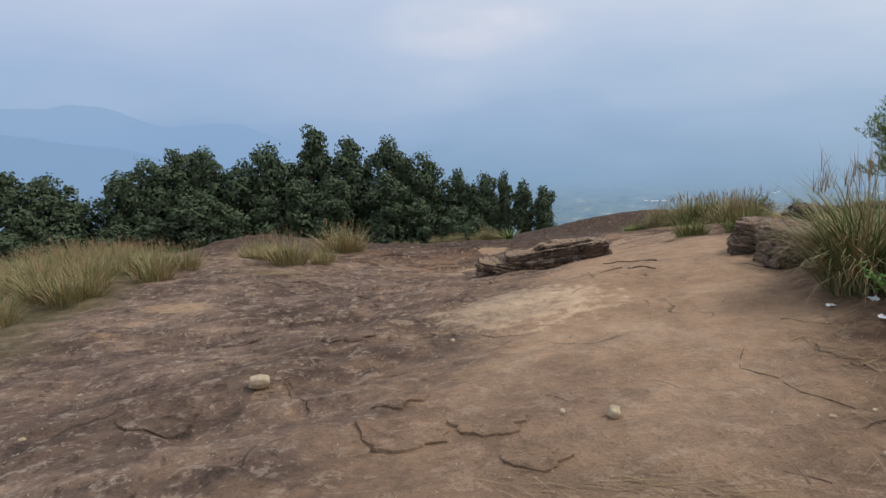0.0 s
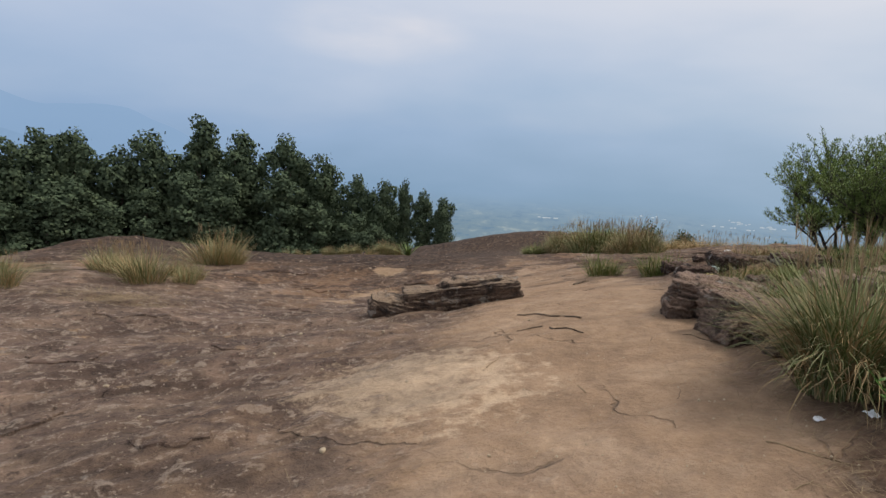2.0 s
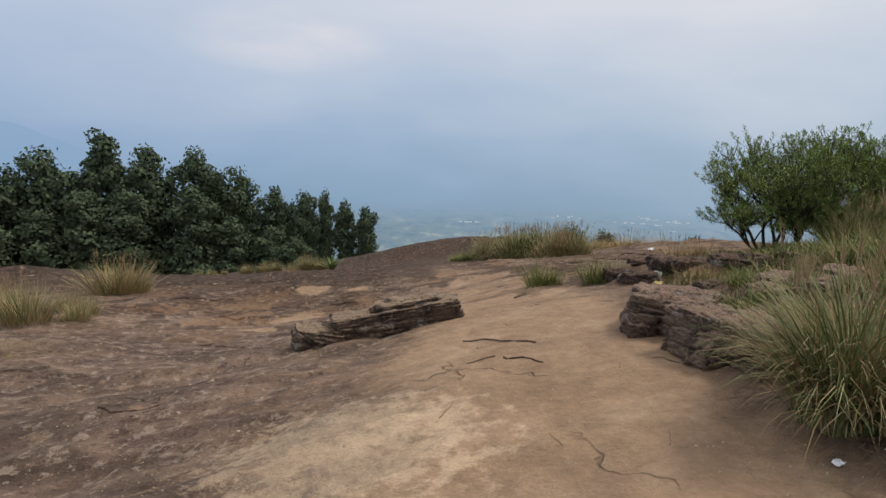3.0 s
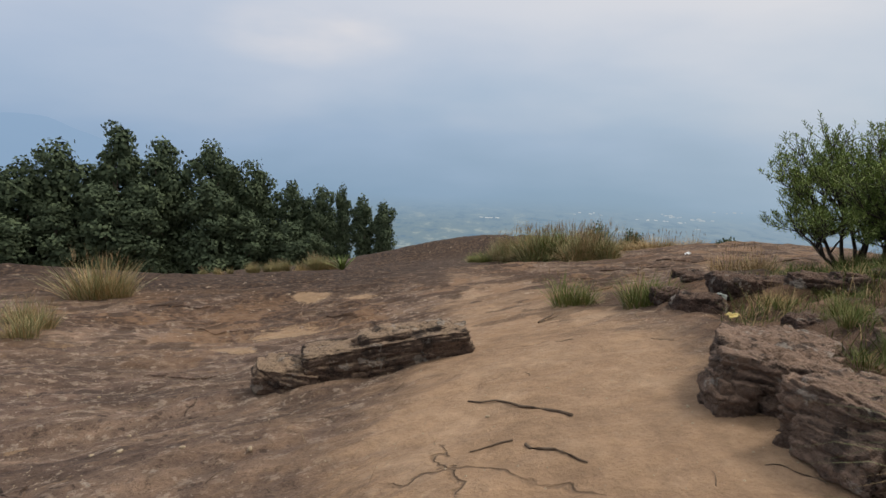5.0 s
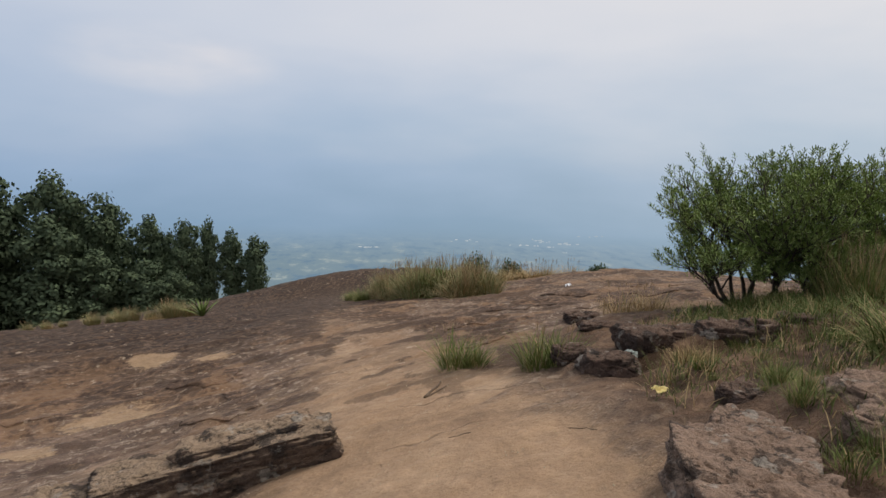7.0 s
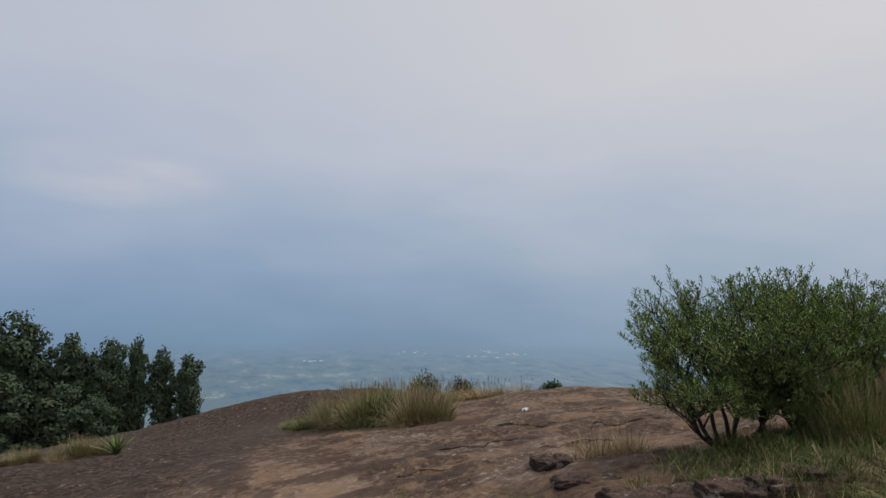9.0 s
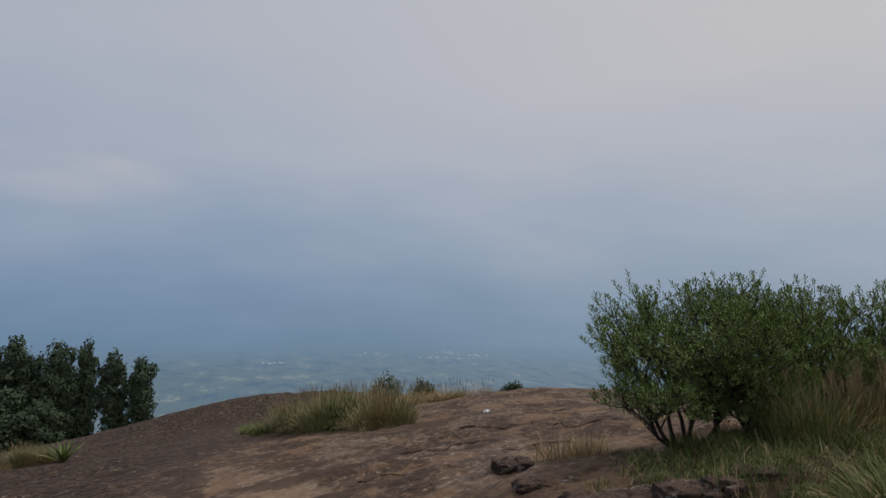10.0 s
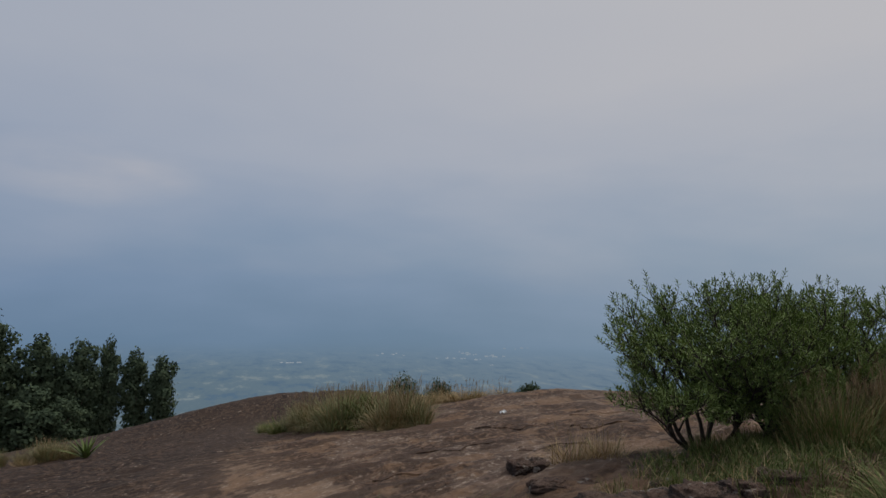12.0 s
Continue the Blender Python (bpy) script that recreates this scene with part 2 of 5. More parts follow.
    hum = math_node(nt, "MULTIPLY", clamp_map(nt, hum, 3.95, 4.7), clamp_map(nt, Y, 12.0, 10.0))
    soil = ramp_node(nt, mid, ((0.35, (0.055, 0.034, 0.023)), (0.55, (0.145, 0.088, 0.057)), (0.7, (0.26, 0.165, 0.105))))
    col = mix_node(nt, hum, col, soil)
    # bare bed of earth and grass roots on the western slope
    fld = math_node(nt, "ADD", math_node(nt, "MULTIPLY_ADD", Y, 0.55, X), math_node(nt, "MULTIPLY_ADD", coarse, 3.0, -1.5))
    fld = math_node(nt, "MULTIPLY", clamp_map(nt, fld, -0.9, -2.2), clamp_map(nt, Y, 12.5, 11.0))
    turf = ramp_node(nt, mid, ((0.35, (0.09, 0.085, 0.040)), (0.6, (0.22, 0.175, 0.095)), (0.75, (0.33, 0.25, 0.15))))
    col = mix_node(nt, fld, col, turf)
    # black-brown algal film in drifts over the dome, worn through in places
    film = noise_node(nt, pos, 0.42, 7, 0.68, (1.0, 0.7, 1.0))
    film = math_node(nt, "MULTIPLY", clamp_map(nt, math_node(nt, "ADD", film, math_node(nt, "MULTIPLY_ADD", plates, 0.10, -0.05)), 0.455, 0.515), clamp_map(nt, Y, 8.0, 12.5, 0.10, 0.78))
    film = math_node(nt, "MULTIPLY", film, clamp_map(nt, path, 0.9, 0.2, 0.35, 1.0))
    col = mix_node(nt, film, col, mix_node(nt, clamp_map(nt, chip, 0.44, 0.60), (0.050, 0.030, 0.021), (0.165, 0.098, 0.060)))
    # bare tan sheets on the dome
    tan = noise_node(nt, pos, 0.75, 6, 0.70, (1.0, 0.75, 1.0))
    tan = math_node(nt, "MULTIPLY", clamp_map(nt, tan, 0.52, 0.58), clamp_map(nt, Y, 7.5, 11.0, 0.0, 0.55))
    col = mix_node(nt, tan, col, (0.275, 0.165, 0.096))
    # the western shoulder is stained black-brown
    shoulder = math_node(nt, "ADD", math_node(nt, "MULTIPLY_ADD", Y, -0.25, X), math_node(nt, "MULTIPLY_ADD", spots, 5.0, -2.5))
    shoulder = math_node(nt, "MULTIPLY", clamp_map(nt, shoulder, -2.0, -4.2), clamp_map(nt, Y, 12.0, 17.0, 0.0, 0.9))
    col = mix_node(nt, shoulder, col, mix_node(nt, clamp_map(nt, chip, 0.46, 0.62), (0.032, 0.021, 0.016), (0.12, 0.076, 0.052)))
    # bright chips and black pits strewn over all the dome
    wear = clamp_map(nt, Y, 7.0, 11.0, 0.15, 0.85)
    pool = noise_node(nt, pos, 1.15, 5, 0.56, (1.0, 0.8, 1.0))
    col = mix_node(nt, math_node(nt, "MULTIPLY", math_node(nt, "MULTIPLY", clamp_map(nt, lichen, 0.635, 0.67), wear), 0.75), col, (0.46, 0.36, 0.27))
    col = mix_node(nt, math_node(nt, "MULTIPLY", math_node(nt, "MULTIPLY", clamp_map(nt, pool, 0.44, 0.40), wear), 0.8), col, (0.060, 0.038, 0.027))
    # wet brown earth in hollows beside the path
    for cx, cy, rx, ry in ((2.95, 14.4, 0.95, 0.55), (3.1, 12.6, 0.45, 0.25), (3.0, 16.0, 0.5, 0.35), (4.3, 9.7, 0.75, 0.35), (6.3, 19.8, 1.5, 0.8), (5.0, 21.4, 1.3, 1.1), (3.7, 23.4, 1.3, 1.2), (2.4, 25.4, 1.2, 1.0), (1.6, 13.6, 0.5, 0.3), (2.4, 18.2, 0.8, 0.4), (5.9, 11.7, 0.7, 0.5)):
        dx = math_node(nt, "DIVIDE", math_node(nt, "SUBTRACT", X, cx), rx)
        dy = math_node(nt, "DIVIDE", math_node(nt, "SUBTRACT", Y, cy), ry)
        rr = math_node(nt, "ADD", math_node(nt, "MULTIPLY", dx, dx), math_node(nt, "MULTIPLY", dy, dy))
        rr = math_node(nt, "ADD", rr, math_node(nt, "MULTIPLY_ADD", mid, 3.0, -1.5))
        col = mix_node(nt, math_node(nt, "MULTIPLY", clamp_map(nt, rr, 1.0, 0.6), 0.85), col, (0.095, 0.058, 0.038))
    # flaked pale scars
    for cx, cy, rx, ry in ((-0.55, 11.4, 0.62, 0.42), (-0.95, 10.1, 0.30, 0.22), (-1.2, 14.6, 0.40, 0.35), (-0.15, 14.3, 0.36, 0.30), (-2.6, 4.6, 0.55, 0.28)):
        dx = math_node(nt, "DIVIDE", math_node(nt, "SUBTRACT", X, cx), rx)
        dy = math_node(nt, "DIVIDE", math_node(nt, "SUBTRACT", Y, cy), ry)
        rr = math_node(nt, "ADD", math_node(nt, "MULTIPLY", dx, dx), math_node(nt, "MULTIPLY", dy, dy))
        rr = math_node(nt, "ADD", rr, math_node(nt, "MULTIPLY_ADD", mid, 3.2, -1.6))
        rr = math_node(nt, "ADD", rr, math_node(nt, "MULTIPLY_ADD", chip, 3.6, -1.8))
        col = mix_node(nt, math_node(nt, "MULTIPLY", clamp_map(nt, rr, 1.1, 0.6), 0.6), col, (0.50, 0.345, 0.215))
    # fresh pale dust where the path is most trodden
    dx = math_node(nt, "DIVIDE", math_node(nt, "SUBTRACT", X, 1.75), 0.85)
    dy = math_node(nt, "DIVIDE", math_node(nt, "SUBTRACT", Y, 4.2), 0.75)
    rr = math_node(nt, "ADD", math_node(nt, "MULTIPLY", dx, dx), math_node(nt, "MULTIPLY", dy, dy))
    rr = math_node(nt, "ADD", rr, math_node(nt, "MULTIPLY_ADD", chip, 6.0, -3.0))
    col = mix_node(nt, clamp_map(nt, rr, 1.2, 0.3, 0.0, 0.6), col, (0.62, 0.465, 0.320))
    # hair cracks
    wob = nt.nodes.new("ShaderNodeVectorMath")
    wob.operation = "MULTIPLY_ADD"
    nz = node(nt, "ShaderNodeTexNoise", Scale=2.6, Detail=4.0)
    nt.links.new(pos, nz.inputs["Vector"])
    nt.links.new(nz.outputs["Color"], wob.inputs[0])
    wob.inputs[1].default_value = (0.55, 0.55, 0.0)
    nt.links.new(pos, wob.inputs[2])
    vor = node(nt, "ShaderNodeTexVoronoi", Scale=0.75)
    vor.feature = "DISTANCE_TO_EDGE"
    nt.links.new(wob.outputs[0], vor.inputs["Vector"])
    crack = clamp_map(nt, vor.outputs["Distance"], 0.011, 0.002)
    crack = math_node(nt, "MULTIPLY", crack, clamp_map(nt, noise_node(nt, pos, 0.9, 2), 0.54, 0.62))
    col = mix_node(nt, math_node(nt, "MULTIPLY", crack, 0.4), col, (0.045, 0.032, 0.025))
    blot = noise_node(nt, pos, 7.0, 6, 0.7)
    col = mix_node(nt, clamp_map(nt, Y, 6.0, 11.0, 0.55, 0.30), col, ramp_node(nt, blot, ((0.28, (0.28, 0.28, 0.28)), (0.72, (0.70, 0.70, 0.70)))), "OVERLAY")
    col = mix_node(nt, 0.3, col, ramp_node(nt, fine, ((0.25, (0.30, 0.30, 0.30)), (0.75, (0.70, 0.70, 0.70)))), "OVERLAY")
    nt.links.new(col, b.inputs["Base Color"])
    b.inputs["Roughness"].default_value = 0.92
    b.inputs["Specular IOR Level"].default_value = 0.25
    h = math_node(nt, "MULTIPLY_ADD", mid, 1.0, math_node(nt, "MULTIPLY", fine, 0.22))
    h = math_node(nt, "ADD", h, math_node(nt, "MULTIPLY", blot, 0.6))
    h = math_node(nt, "ADD", h, math_node(nt, "MULTIPLY", chip, 0.9))
    h = math_node(nt, "ADD", h, math_node(nt, "MULTIPLY", grit, 0.06))
    h = math_node(nt, "SUBTRACT", h, math_node(nt, "MULTIPLY", crack, 0.6))
    h = math_node(nt, "MULTIPLY", h, clamp_map(nt, path, 0.2, 0.9, 1.0, 0.5))
    h = math_node(nt, "MULTIPLY", h, clamp_map(nt, Y, 7.0, 12.0, 1.0, 0.65))
    bump_node(nt, b, h, 1.0, 0.075)
    return m


def stone_material(name, dark, light, worn, top_dust=0.6, scale=1.0):
    m, nt, b = mat(name)
    pos = place_vec(nt)
    bed = noise_node(nt, pos, 2.6 * scale, 8, 0.72, (1.0, 1.0, 1.8))
    blot = noise_node(nt, pos, 6.5 * scale, 6, 0.68)
    fine = noise_node(nt, pos, 34, 5, 0.72)
    half = tuple((p + q) / 2 for p, q in zip(dark, light))
    col = ramp_node(nt, bed, ((0.32, dark), (0.48, half), (0.66, light)))
    nrm = nt.nodes.new("ShaderNodeNewGeometry")
    sep = nt.nodes.new("ShaderNodeSeparateXYZ")
    nt.links.new(nrm.outputs["Normal"], sep.inputs[0])
    up = math_node(nt, "ADD", sep.outputs["Z"], math_node(nt, "MULTIPLY_ADD", blot, 1.6, -0.8))
    col = mix_node(nt, math_node(nt, "MULTIPLY", clamp_map(nt, up, 0.45, 0.95), top_dust), col, worn)
    col = mix_node(nt, math_node(nt, "MULTIPLY", clamp_map(nt, blot, 0.47, 0.39), 0.75), col, tuple(v * 0.45 for v in dark))
    lich = noise_node(nt, pos, 5.2 * scale, 5, 0.62)
    col = mix_node(nt, math_node(nt, "MULTIPLY", clamp_map(nt, lich, 0.585, 0.63), 0.6), col, (0.40, 0.36, 0.31))
    seam = noise_node(nt, pos, 2.2 * scale, 7, 0.6, (1.0, 1.0, 2.0))
    seam = math_node(nt, "ABSOLUTE", math_node(nt, "SUBTRACT", seam, 0.5))
    seam = clamp_map(nt, seam, 0.009, 0.002)
    seam = math_node(nt, "MULTIPLY", seam, clamp_map(nt, blot, 0.56, 0.46))
    col = mix_node(nt, math_node(nt, "MULTIPLY", seam, 0.6), col, (0.028, 0.020, 0.016))
    col = mix_node(nt, 0.8, col, ramp_node(nt, fine, ((0.28, (0.22, 0.22, 0.22)), (0.72, (0.75, 0.75, 0.75)))), "OVERLAY")
    nt.links.new(col, b.inputs["Base Color"])
    b.inputs["Roughness"].default_value = 0.9
    h = math_node(nt, "MULTIPLY_ADD", bed, 1.0, math_node(nt, "MULTIPLY", fine, 0.35))
    h = math_node(nt, "ADD", h, math_node(nt, "MULTIPLY", blot, 0.9))
    h = math_node(nt, "SUBTRACT", h, math_node(nt, "MULTIPLY", seam, 0.6))
    bump_node(nt, b, h, 1.0, 0.09)
    return m


def blade_material(name, stops, rough=0.75, spec=0.15, own=0.72, patch=2.2):
    """Grass or leaf: each blade has its own tone, with a paler tip where it has dried."""
    m, nt, b = mat(name)
    geo = nt.nodes.new("ShaderNodeNewGeometry")
    n = noise_node(nt, geo.outputs["Position"], patch, 3)
    f = math_node(nt, "ADD", math_node(nt, "MULTIPLY", geo.outputs["Random Per Island"], own), math_node(nt, "MULTIPLY", n, 1 - own))
    nt.links.new(ramp_node(nt, f, stops), b.inputs["Base Color"])
    b.inputs["Roughness"].default_value = rough
    b.inputs["Specular IOR Level"].default_value = spec
    return m


def bark_material(name, c1, c2):
    m, nt, b = mat(name)
    n = noise_node(nt, place_vec(nt), 14, 5, 0.6, (1, 1, 0.25))
    nt.links.new(ramp_node(nt, n, ((0.3, c1), (0.7, c2))), b.inputs["Base Color"])
    b.inputs["Roughness"].default_value = 0.9
    bump_node(nt, b, n, 0.6, 0.02)
    return m


def plain(name, c1, c2, scale=20.0, rough=0.7):
    m, nt, b = mat(name)
    n = noise_node(nt, place_vec(nt), scale)
    nt.links.new(ramp_node(nt, n, ((0.3, c1), (0.7, c2))), b.inputs["Base Color"])
    b.inputs["Roughness"].default_value = rough
    bump_node(nt, b, n, 0.4, 0.01)
    return m


ROCK = ground_material()
SLAB = stone_material("banded_stone", (0.048, 0.032, 0.027), (0.185, 0.122, 0.085), (0.42, 0.30, 0.20), 0.75)
LEDGE = stone_material("ledge_stone", (0.098, 0.064, 0.048), (0.29, 0.195, 0.142), (0.335, 0.222, 0.158), 0.6)
DARKSTONE = stone_material("dark_stone", (0.034, 0.021, 0.017), (0.125, 0.076, 0.056), (0.185, 0.112, 0.075), 0.55)
PEBBLE = plain("pebble_stone", (0.30, 0.23, 0.15), (0.52, 0.42, 0.29), 30)
GREEN_BLADE = blade_material("green_blade", ((0.0, (0.055, 0.085, 0.022)), (0.5, (0.135, 0.17, 0.05)), (1.0, (0.27, 0.27, 0.10))))
BANK_BLADE = blade_material("bank_blade", ((0.0, (0.045, 0.070, 0.020)), (0.6, (0.105, 0.135, 0.038)), (1.0, (0.20, 0.20, 0.075))))
PALE_BLADE = blade_material("grey_green_blade", ((0.0, (0.085, 0.105, 0.040)), (0.5, (0.225, 0.23, 0.105)), (1.0, (0.45, 0.42, 0.26))))
TUFT_BLADE = blade_material("tuft_blade", ((0.0, (0.055, 0.080, 0.026)), (0.5, (0.15, 0.175, 0.065)), (1.0, (0.40, 0.39, 0.22))))
DRY_BLADE = blade_material("dry_blade", ((0.0, (0.22, 0.145, 0.065)), (0.5, (0.41, 0.29, 0.145)), (1.0, (0.60, 0.47, 0.275))))
STALK = blade_material("seed_stalk", ((0.0, (0.20, 0.135, 0.075)), (1.0, (0.42, 0.31, 0.18))))
BUSH_LEAF = blade_material("bush_leaf", ((0.0, (0.10, 0.145, 0.046)), (0.55, (0.215, 0.285, 0.085)), (0.9, (0.31, 0.37, 0.13)), (1.0, (0.40, 0.38, 0.17))), 0.8, 0.15)
LUSH_LEAF = blade_material("lush_leaf", ((0.0, (0.035, 0.09, 0.015)), (1.0, (0.10, 0.21, 0.035))), 0.5)
# greens lifted and blued: a little distance haze painted into the leaf colour
TREE_LEAF = blade_material("tree_leaf", ((0.0, (0.050, 0.074, 0.050)), (0.6, (0.088, 0.118, 0.070)), (1.0, (0.135, 0.165, 0.085))), 0.95, 0.05, 0.4, 0.45)
AGAVE_LEAF = blade_material("agave_leaf", ((0.0, (0.07, 0.12, 0.03)), (1.0, (0.20, 0.25, 0.08))), 0.5)
BARK = bark_material("grey_bark", (0.07, 0.055, 0.045), (0.19, 0.155, 0.125))
BUSH_BARK = bark_material("dark_bark", (0.028, 0.020, 0.016), (0.085, 0.065, 0.050))
TWIG = bark_material("twig_bark", (0.07, 0.045, 0.030), (0.17, 0.12, 0.08))
STRAW = blade_material("straw", ((0.0, (0.15, 0.10, 0.06)), (1.0, (0.40, 0.30, 0.18))))
PAPER = plain("white_paper", (0.72, 0.74, 0.76), (0.86, 0.87, 0.88), 12, 0.6)
YELLOW = plain("yellow_wrapper", (0.55, 0.42, 0.12), (0.72, 0.58, 0.22), 20, 0.5)
MINT = plain("lichen_crust", (0.34, 0.40, 0.36), (0.58, 0.62, 0.56), 25, 0.9)


def backdrop_material(name, near, far, near_r, far_r, patches=0.0, clear=(1e5, 2e5), veil=0.0):
    """Glowing distance: haze is painted into the emission colour and grows with range."""
    m = bpy.data.materials.new(name)
    m.use_nodes = True
    nt = m.node_tree
    nt.nodes.clear()
    out = nt.nodes.new("ShaderNodeOutputMaterial")
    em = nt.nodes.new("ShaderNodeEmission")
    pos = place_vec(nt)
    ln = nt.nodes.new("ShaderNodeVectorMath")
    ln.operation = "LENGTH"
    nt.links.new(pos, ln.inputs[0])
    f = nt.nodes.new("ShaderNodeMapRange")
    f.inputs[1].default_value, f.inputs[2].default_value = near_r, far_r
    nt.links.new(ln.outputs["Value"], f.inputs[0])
    # haze painted as colour: bluer and paler with distance
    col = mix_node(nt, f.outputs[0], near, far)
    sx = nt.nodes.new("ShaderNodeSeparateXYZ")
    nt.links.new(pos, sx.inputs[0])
    # the painted haze is greyer towards the east
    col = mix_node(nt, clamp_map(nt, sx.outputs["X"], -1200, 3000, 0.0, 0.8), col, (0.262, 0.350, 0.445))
    if patches:
        # field patches fade with distance into the painted haze
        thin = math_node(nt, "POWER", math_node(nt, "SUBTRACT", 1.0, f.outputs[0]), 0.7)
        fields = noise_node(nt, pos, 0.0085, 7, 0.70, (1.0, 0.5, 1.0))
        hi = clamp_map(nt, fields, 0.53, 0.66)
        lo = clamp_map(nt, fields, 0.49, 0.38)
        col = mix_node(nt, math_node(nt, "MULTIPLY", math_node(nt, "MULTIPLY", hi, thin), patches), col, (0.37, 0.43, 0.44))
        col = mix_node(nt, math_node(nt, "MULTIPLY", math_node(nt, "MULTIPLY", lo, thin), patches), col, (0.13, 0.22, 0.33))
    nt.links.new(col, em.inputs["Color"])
    # more painted haze: the surface fades to transparent with distance
    clear_bsdf = nt.nodes.new("ShaderNodeBsdfTransparent")
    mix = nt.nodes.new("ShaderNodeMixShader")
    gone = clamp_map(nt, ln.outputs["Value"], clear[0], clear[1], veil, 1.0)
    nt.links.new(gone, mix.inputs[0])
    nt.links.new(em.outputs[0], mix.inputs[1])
    nt.links.new(clear_bsdf.outputs[0], mix.inputs[2])
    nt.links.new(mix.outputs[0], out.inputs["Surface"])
    return m


# the plain glows, with blue haze painted in farther out
VALLEY = backdrop_material("valley_haze_glow", (0.155, 0.222, 0.250), (0.225, 0.330, 0.440), 1400, 4700, 1.0, (2900, 4900))
# ridges glow in a painted haze blue and are partly see-through
RIDGE_FAR = backdrop_material("far_ridge_glow", (0.235, 0.37, 0.565), (0.24, 0.375, 0.57), 3000, 5000, 0.0, (1e5, 2e5), 0.55)
RIDGE_NEAR = backdrop_material("near_ridge_glow", (0.215, 0.34, 0.515), (0.22, 0.345, 0.52), 3000, 5000, 0.0, (1e5, 2e5), 0.45)
# buildings emit a haze-pale colour so their unlit sides stay bright
TOWN = backdrop_material("town_glow", (0.58, 0.62, 0.64), (0.54, 0.59, 0.62), 3000, 4200, 0.0, (1e5, 2e5), 0.0)


# ---- mesh helpers ----
def mesh_from(name, verts, faces, material, shade=False):
    me = bpy.data.meshes.new(name)
    me.from_pydata(verts, [], faces)
    me.materials.append(material)
    if shade:
        me.polygons.foreach_set("use_smooth", [True] * len(me.polygons))
    return me


def holder(name, x, y, z, rz=0.0):
    ob = new(name)
    ob.empty_display_size = 0.1
    ob.matrix_world = pose(x, y, z, 0, 0, rz)
    return ob


def part(name, me, parent, label=""):
    ob = new(name, me)
    ob.parent = parent
    if label:
        tagged(ob, label)
    return ob


def detail(x, y):
    """Relief of the rock: worn sheets that end in low steps, and small unevenness; smoother along the path."""
    c = 3.0 - 2.0 * smooth(7, 22, y)
    on_path = 1 - smooth(0.6, 2.0, abs(x - c))
    u, v = x * 0.848 + y * 0.53, y * 0.848 - x * 0.53
    s = noise.noise((u * 0.32, v * 1.0, 3.0)) * 4.0 + noise.noise((u * 1.1, v * 2.8, 9.0)) * 1.3
    step = math.floor(s) + smooth(0.80, 1.0, s - math.floor(s))
    z = (0.030 * step + 0.030 * noise.noise((u * 1.3, v * 2.6, 1.0))) * (1 - 0.62 * on_path)
    s2 = noise.noise((u * 1.5, v * 2.4, 21.0)) * 3.0 + noise.noise((u * 4.5, v * 6.0, 15.0)) * 0.9
    z += 0.016 * (math.floor(s2) + smooth(0.84, 1.0, s2 - math.floor(s2))) * (1 - 0.7 * on_path)
    return z + 0.014 * noise.noise((u * 3.1, v * 5.5, 5.0)) + 0.008 * noise.noise((u * 8, v * 12, 7.0))


def ground_z(x, y):
    return base_height(x, y) + detail(x, y)


# ---- ground ----
def grid_lines(lo, hi, fine_lo, fine_hi, step, grow):
    vals = list(np.arange(fine_lo, fine_hi + 1e-6, step))
    d, v = step, fine_hi
    while v < hi:
        d *= grow
        v += d
        vals.append(v)
    d, v = step, fine_lo
    while v > lo:
        d *= grow
        v -= d
        vals.insert(0, v)
    return vals


def build_ground():
    xs = grid_lines(-160, 160, -3.0, 7.0, 0.055, 1.042)
    ys = grid_lines(-60, 200, 0.6, 13, 0.055, 1.018)
    verts = [(x, y, ground_z(x, y)) for y in ys for x in xs]
    nx = len(xs)
    faces = [(j * nx + i, j * nx + i + 1, (j + 1) * nx + i + 1, (j + 1) * nx + i)
             for j in range(len(ys) - 1) for i in range(nx - 1)]
    me = mesh_from("ground", verts, faces, ROCK, True)
    return tagged(new("ground", me), "weathered brown granite dome with a dusty tan footpath", "rock ground", kind="structure")


build_ground()


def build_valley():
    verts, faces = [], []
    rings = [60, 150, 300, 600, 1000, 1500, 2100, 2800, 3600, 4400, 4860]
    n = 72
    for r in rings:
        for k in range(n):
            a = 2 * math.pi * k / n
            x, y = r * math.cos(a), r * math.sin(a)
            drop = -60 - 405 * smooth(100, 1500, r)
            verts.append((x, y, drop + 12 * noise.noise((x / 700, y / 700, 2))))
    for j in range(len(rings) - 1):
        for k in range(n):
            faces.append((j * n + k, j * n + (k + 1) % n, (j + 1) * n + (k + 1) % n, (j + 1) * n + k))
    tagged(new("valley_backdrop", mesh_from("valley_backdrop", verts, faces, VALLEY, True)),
           "green and blue valley plain far below with haze painted in", "valley", kind="structure")


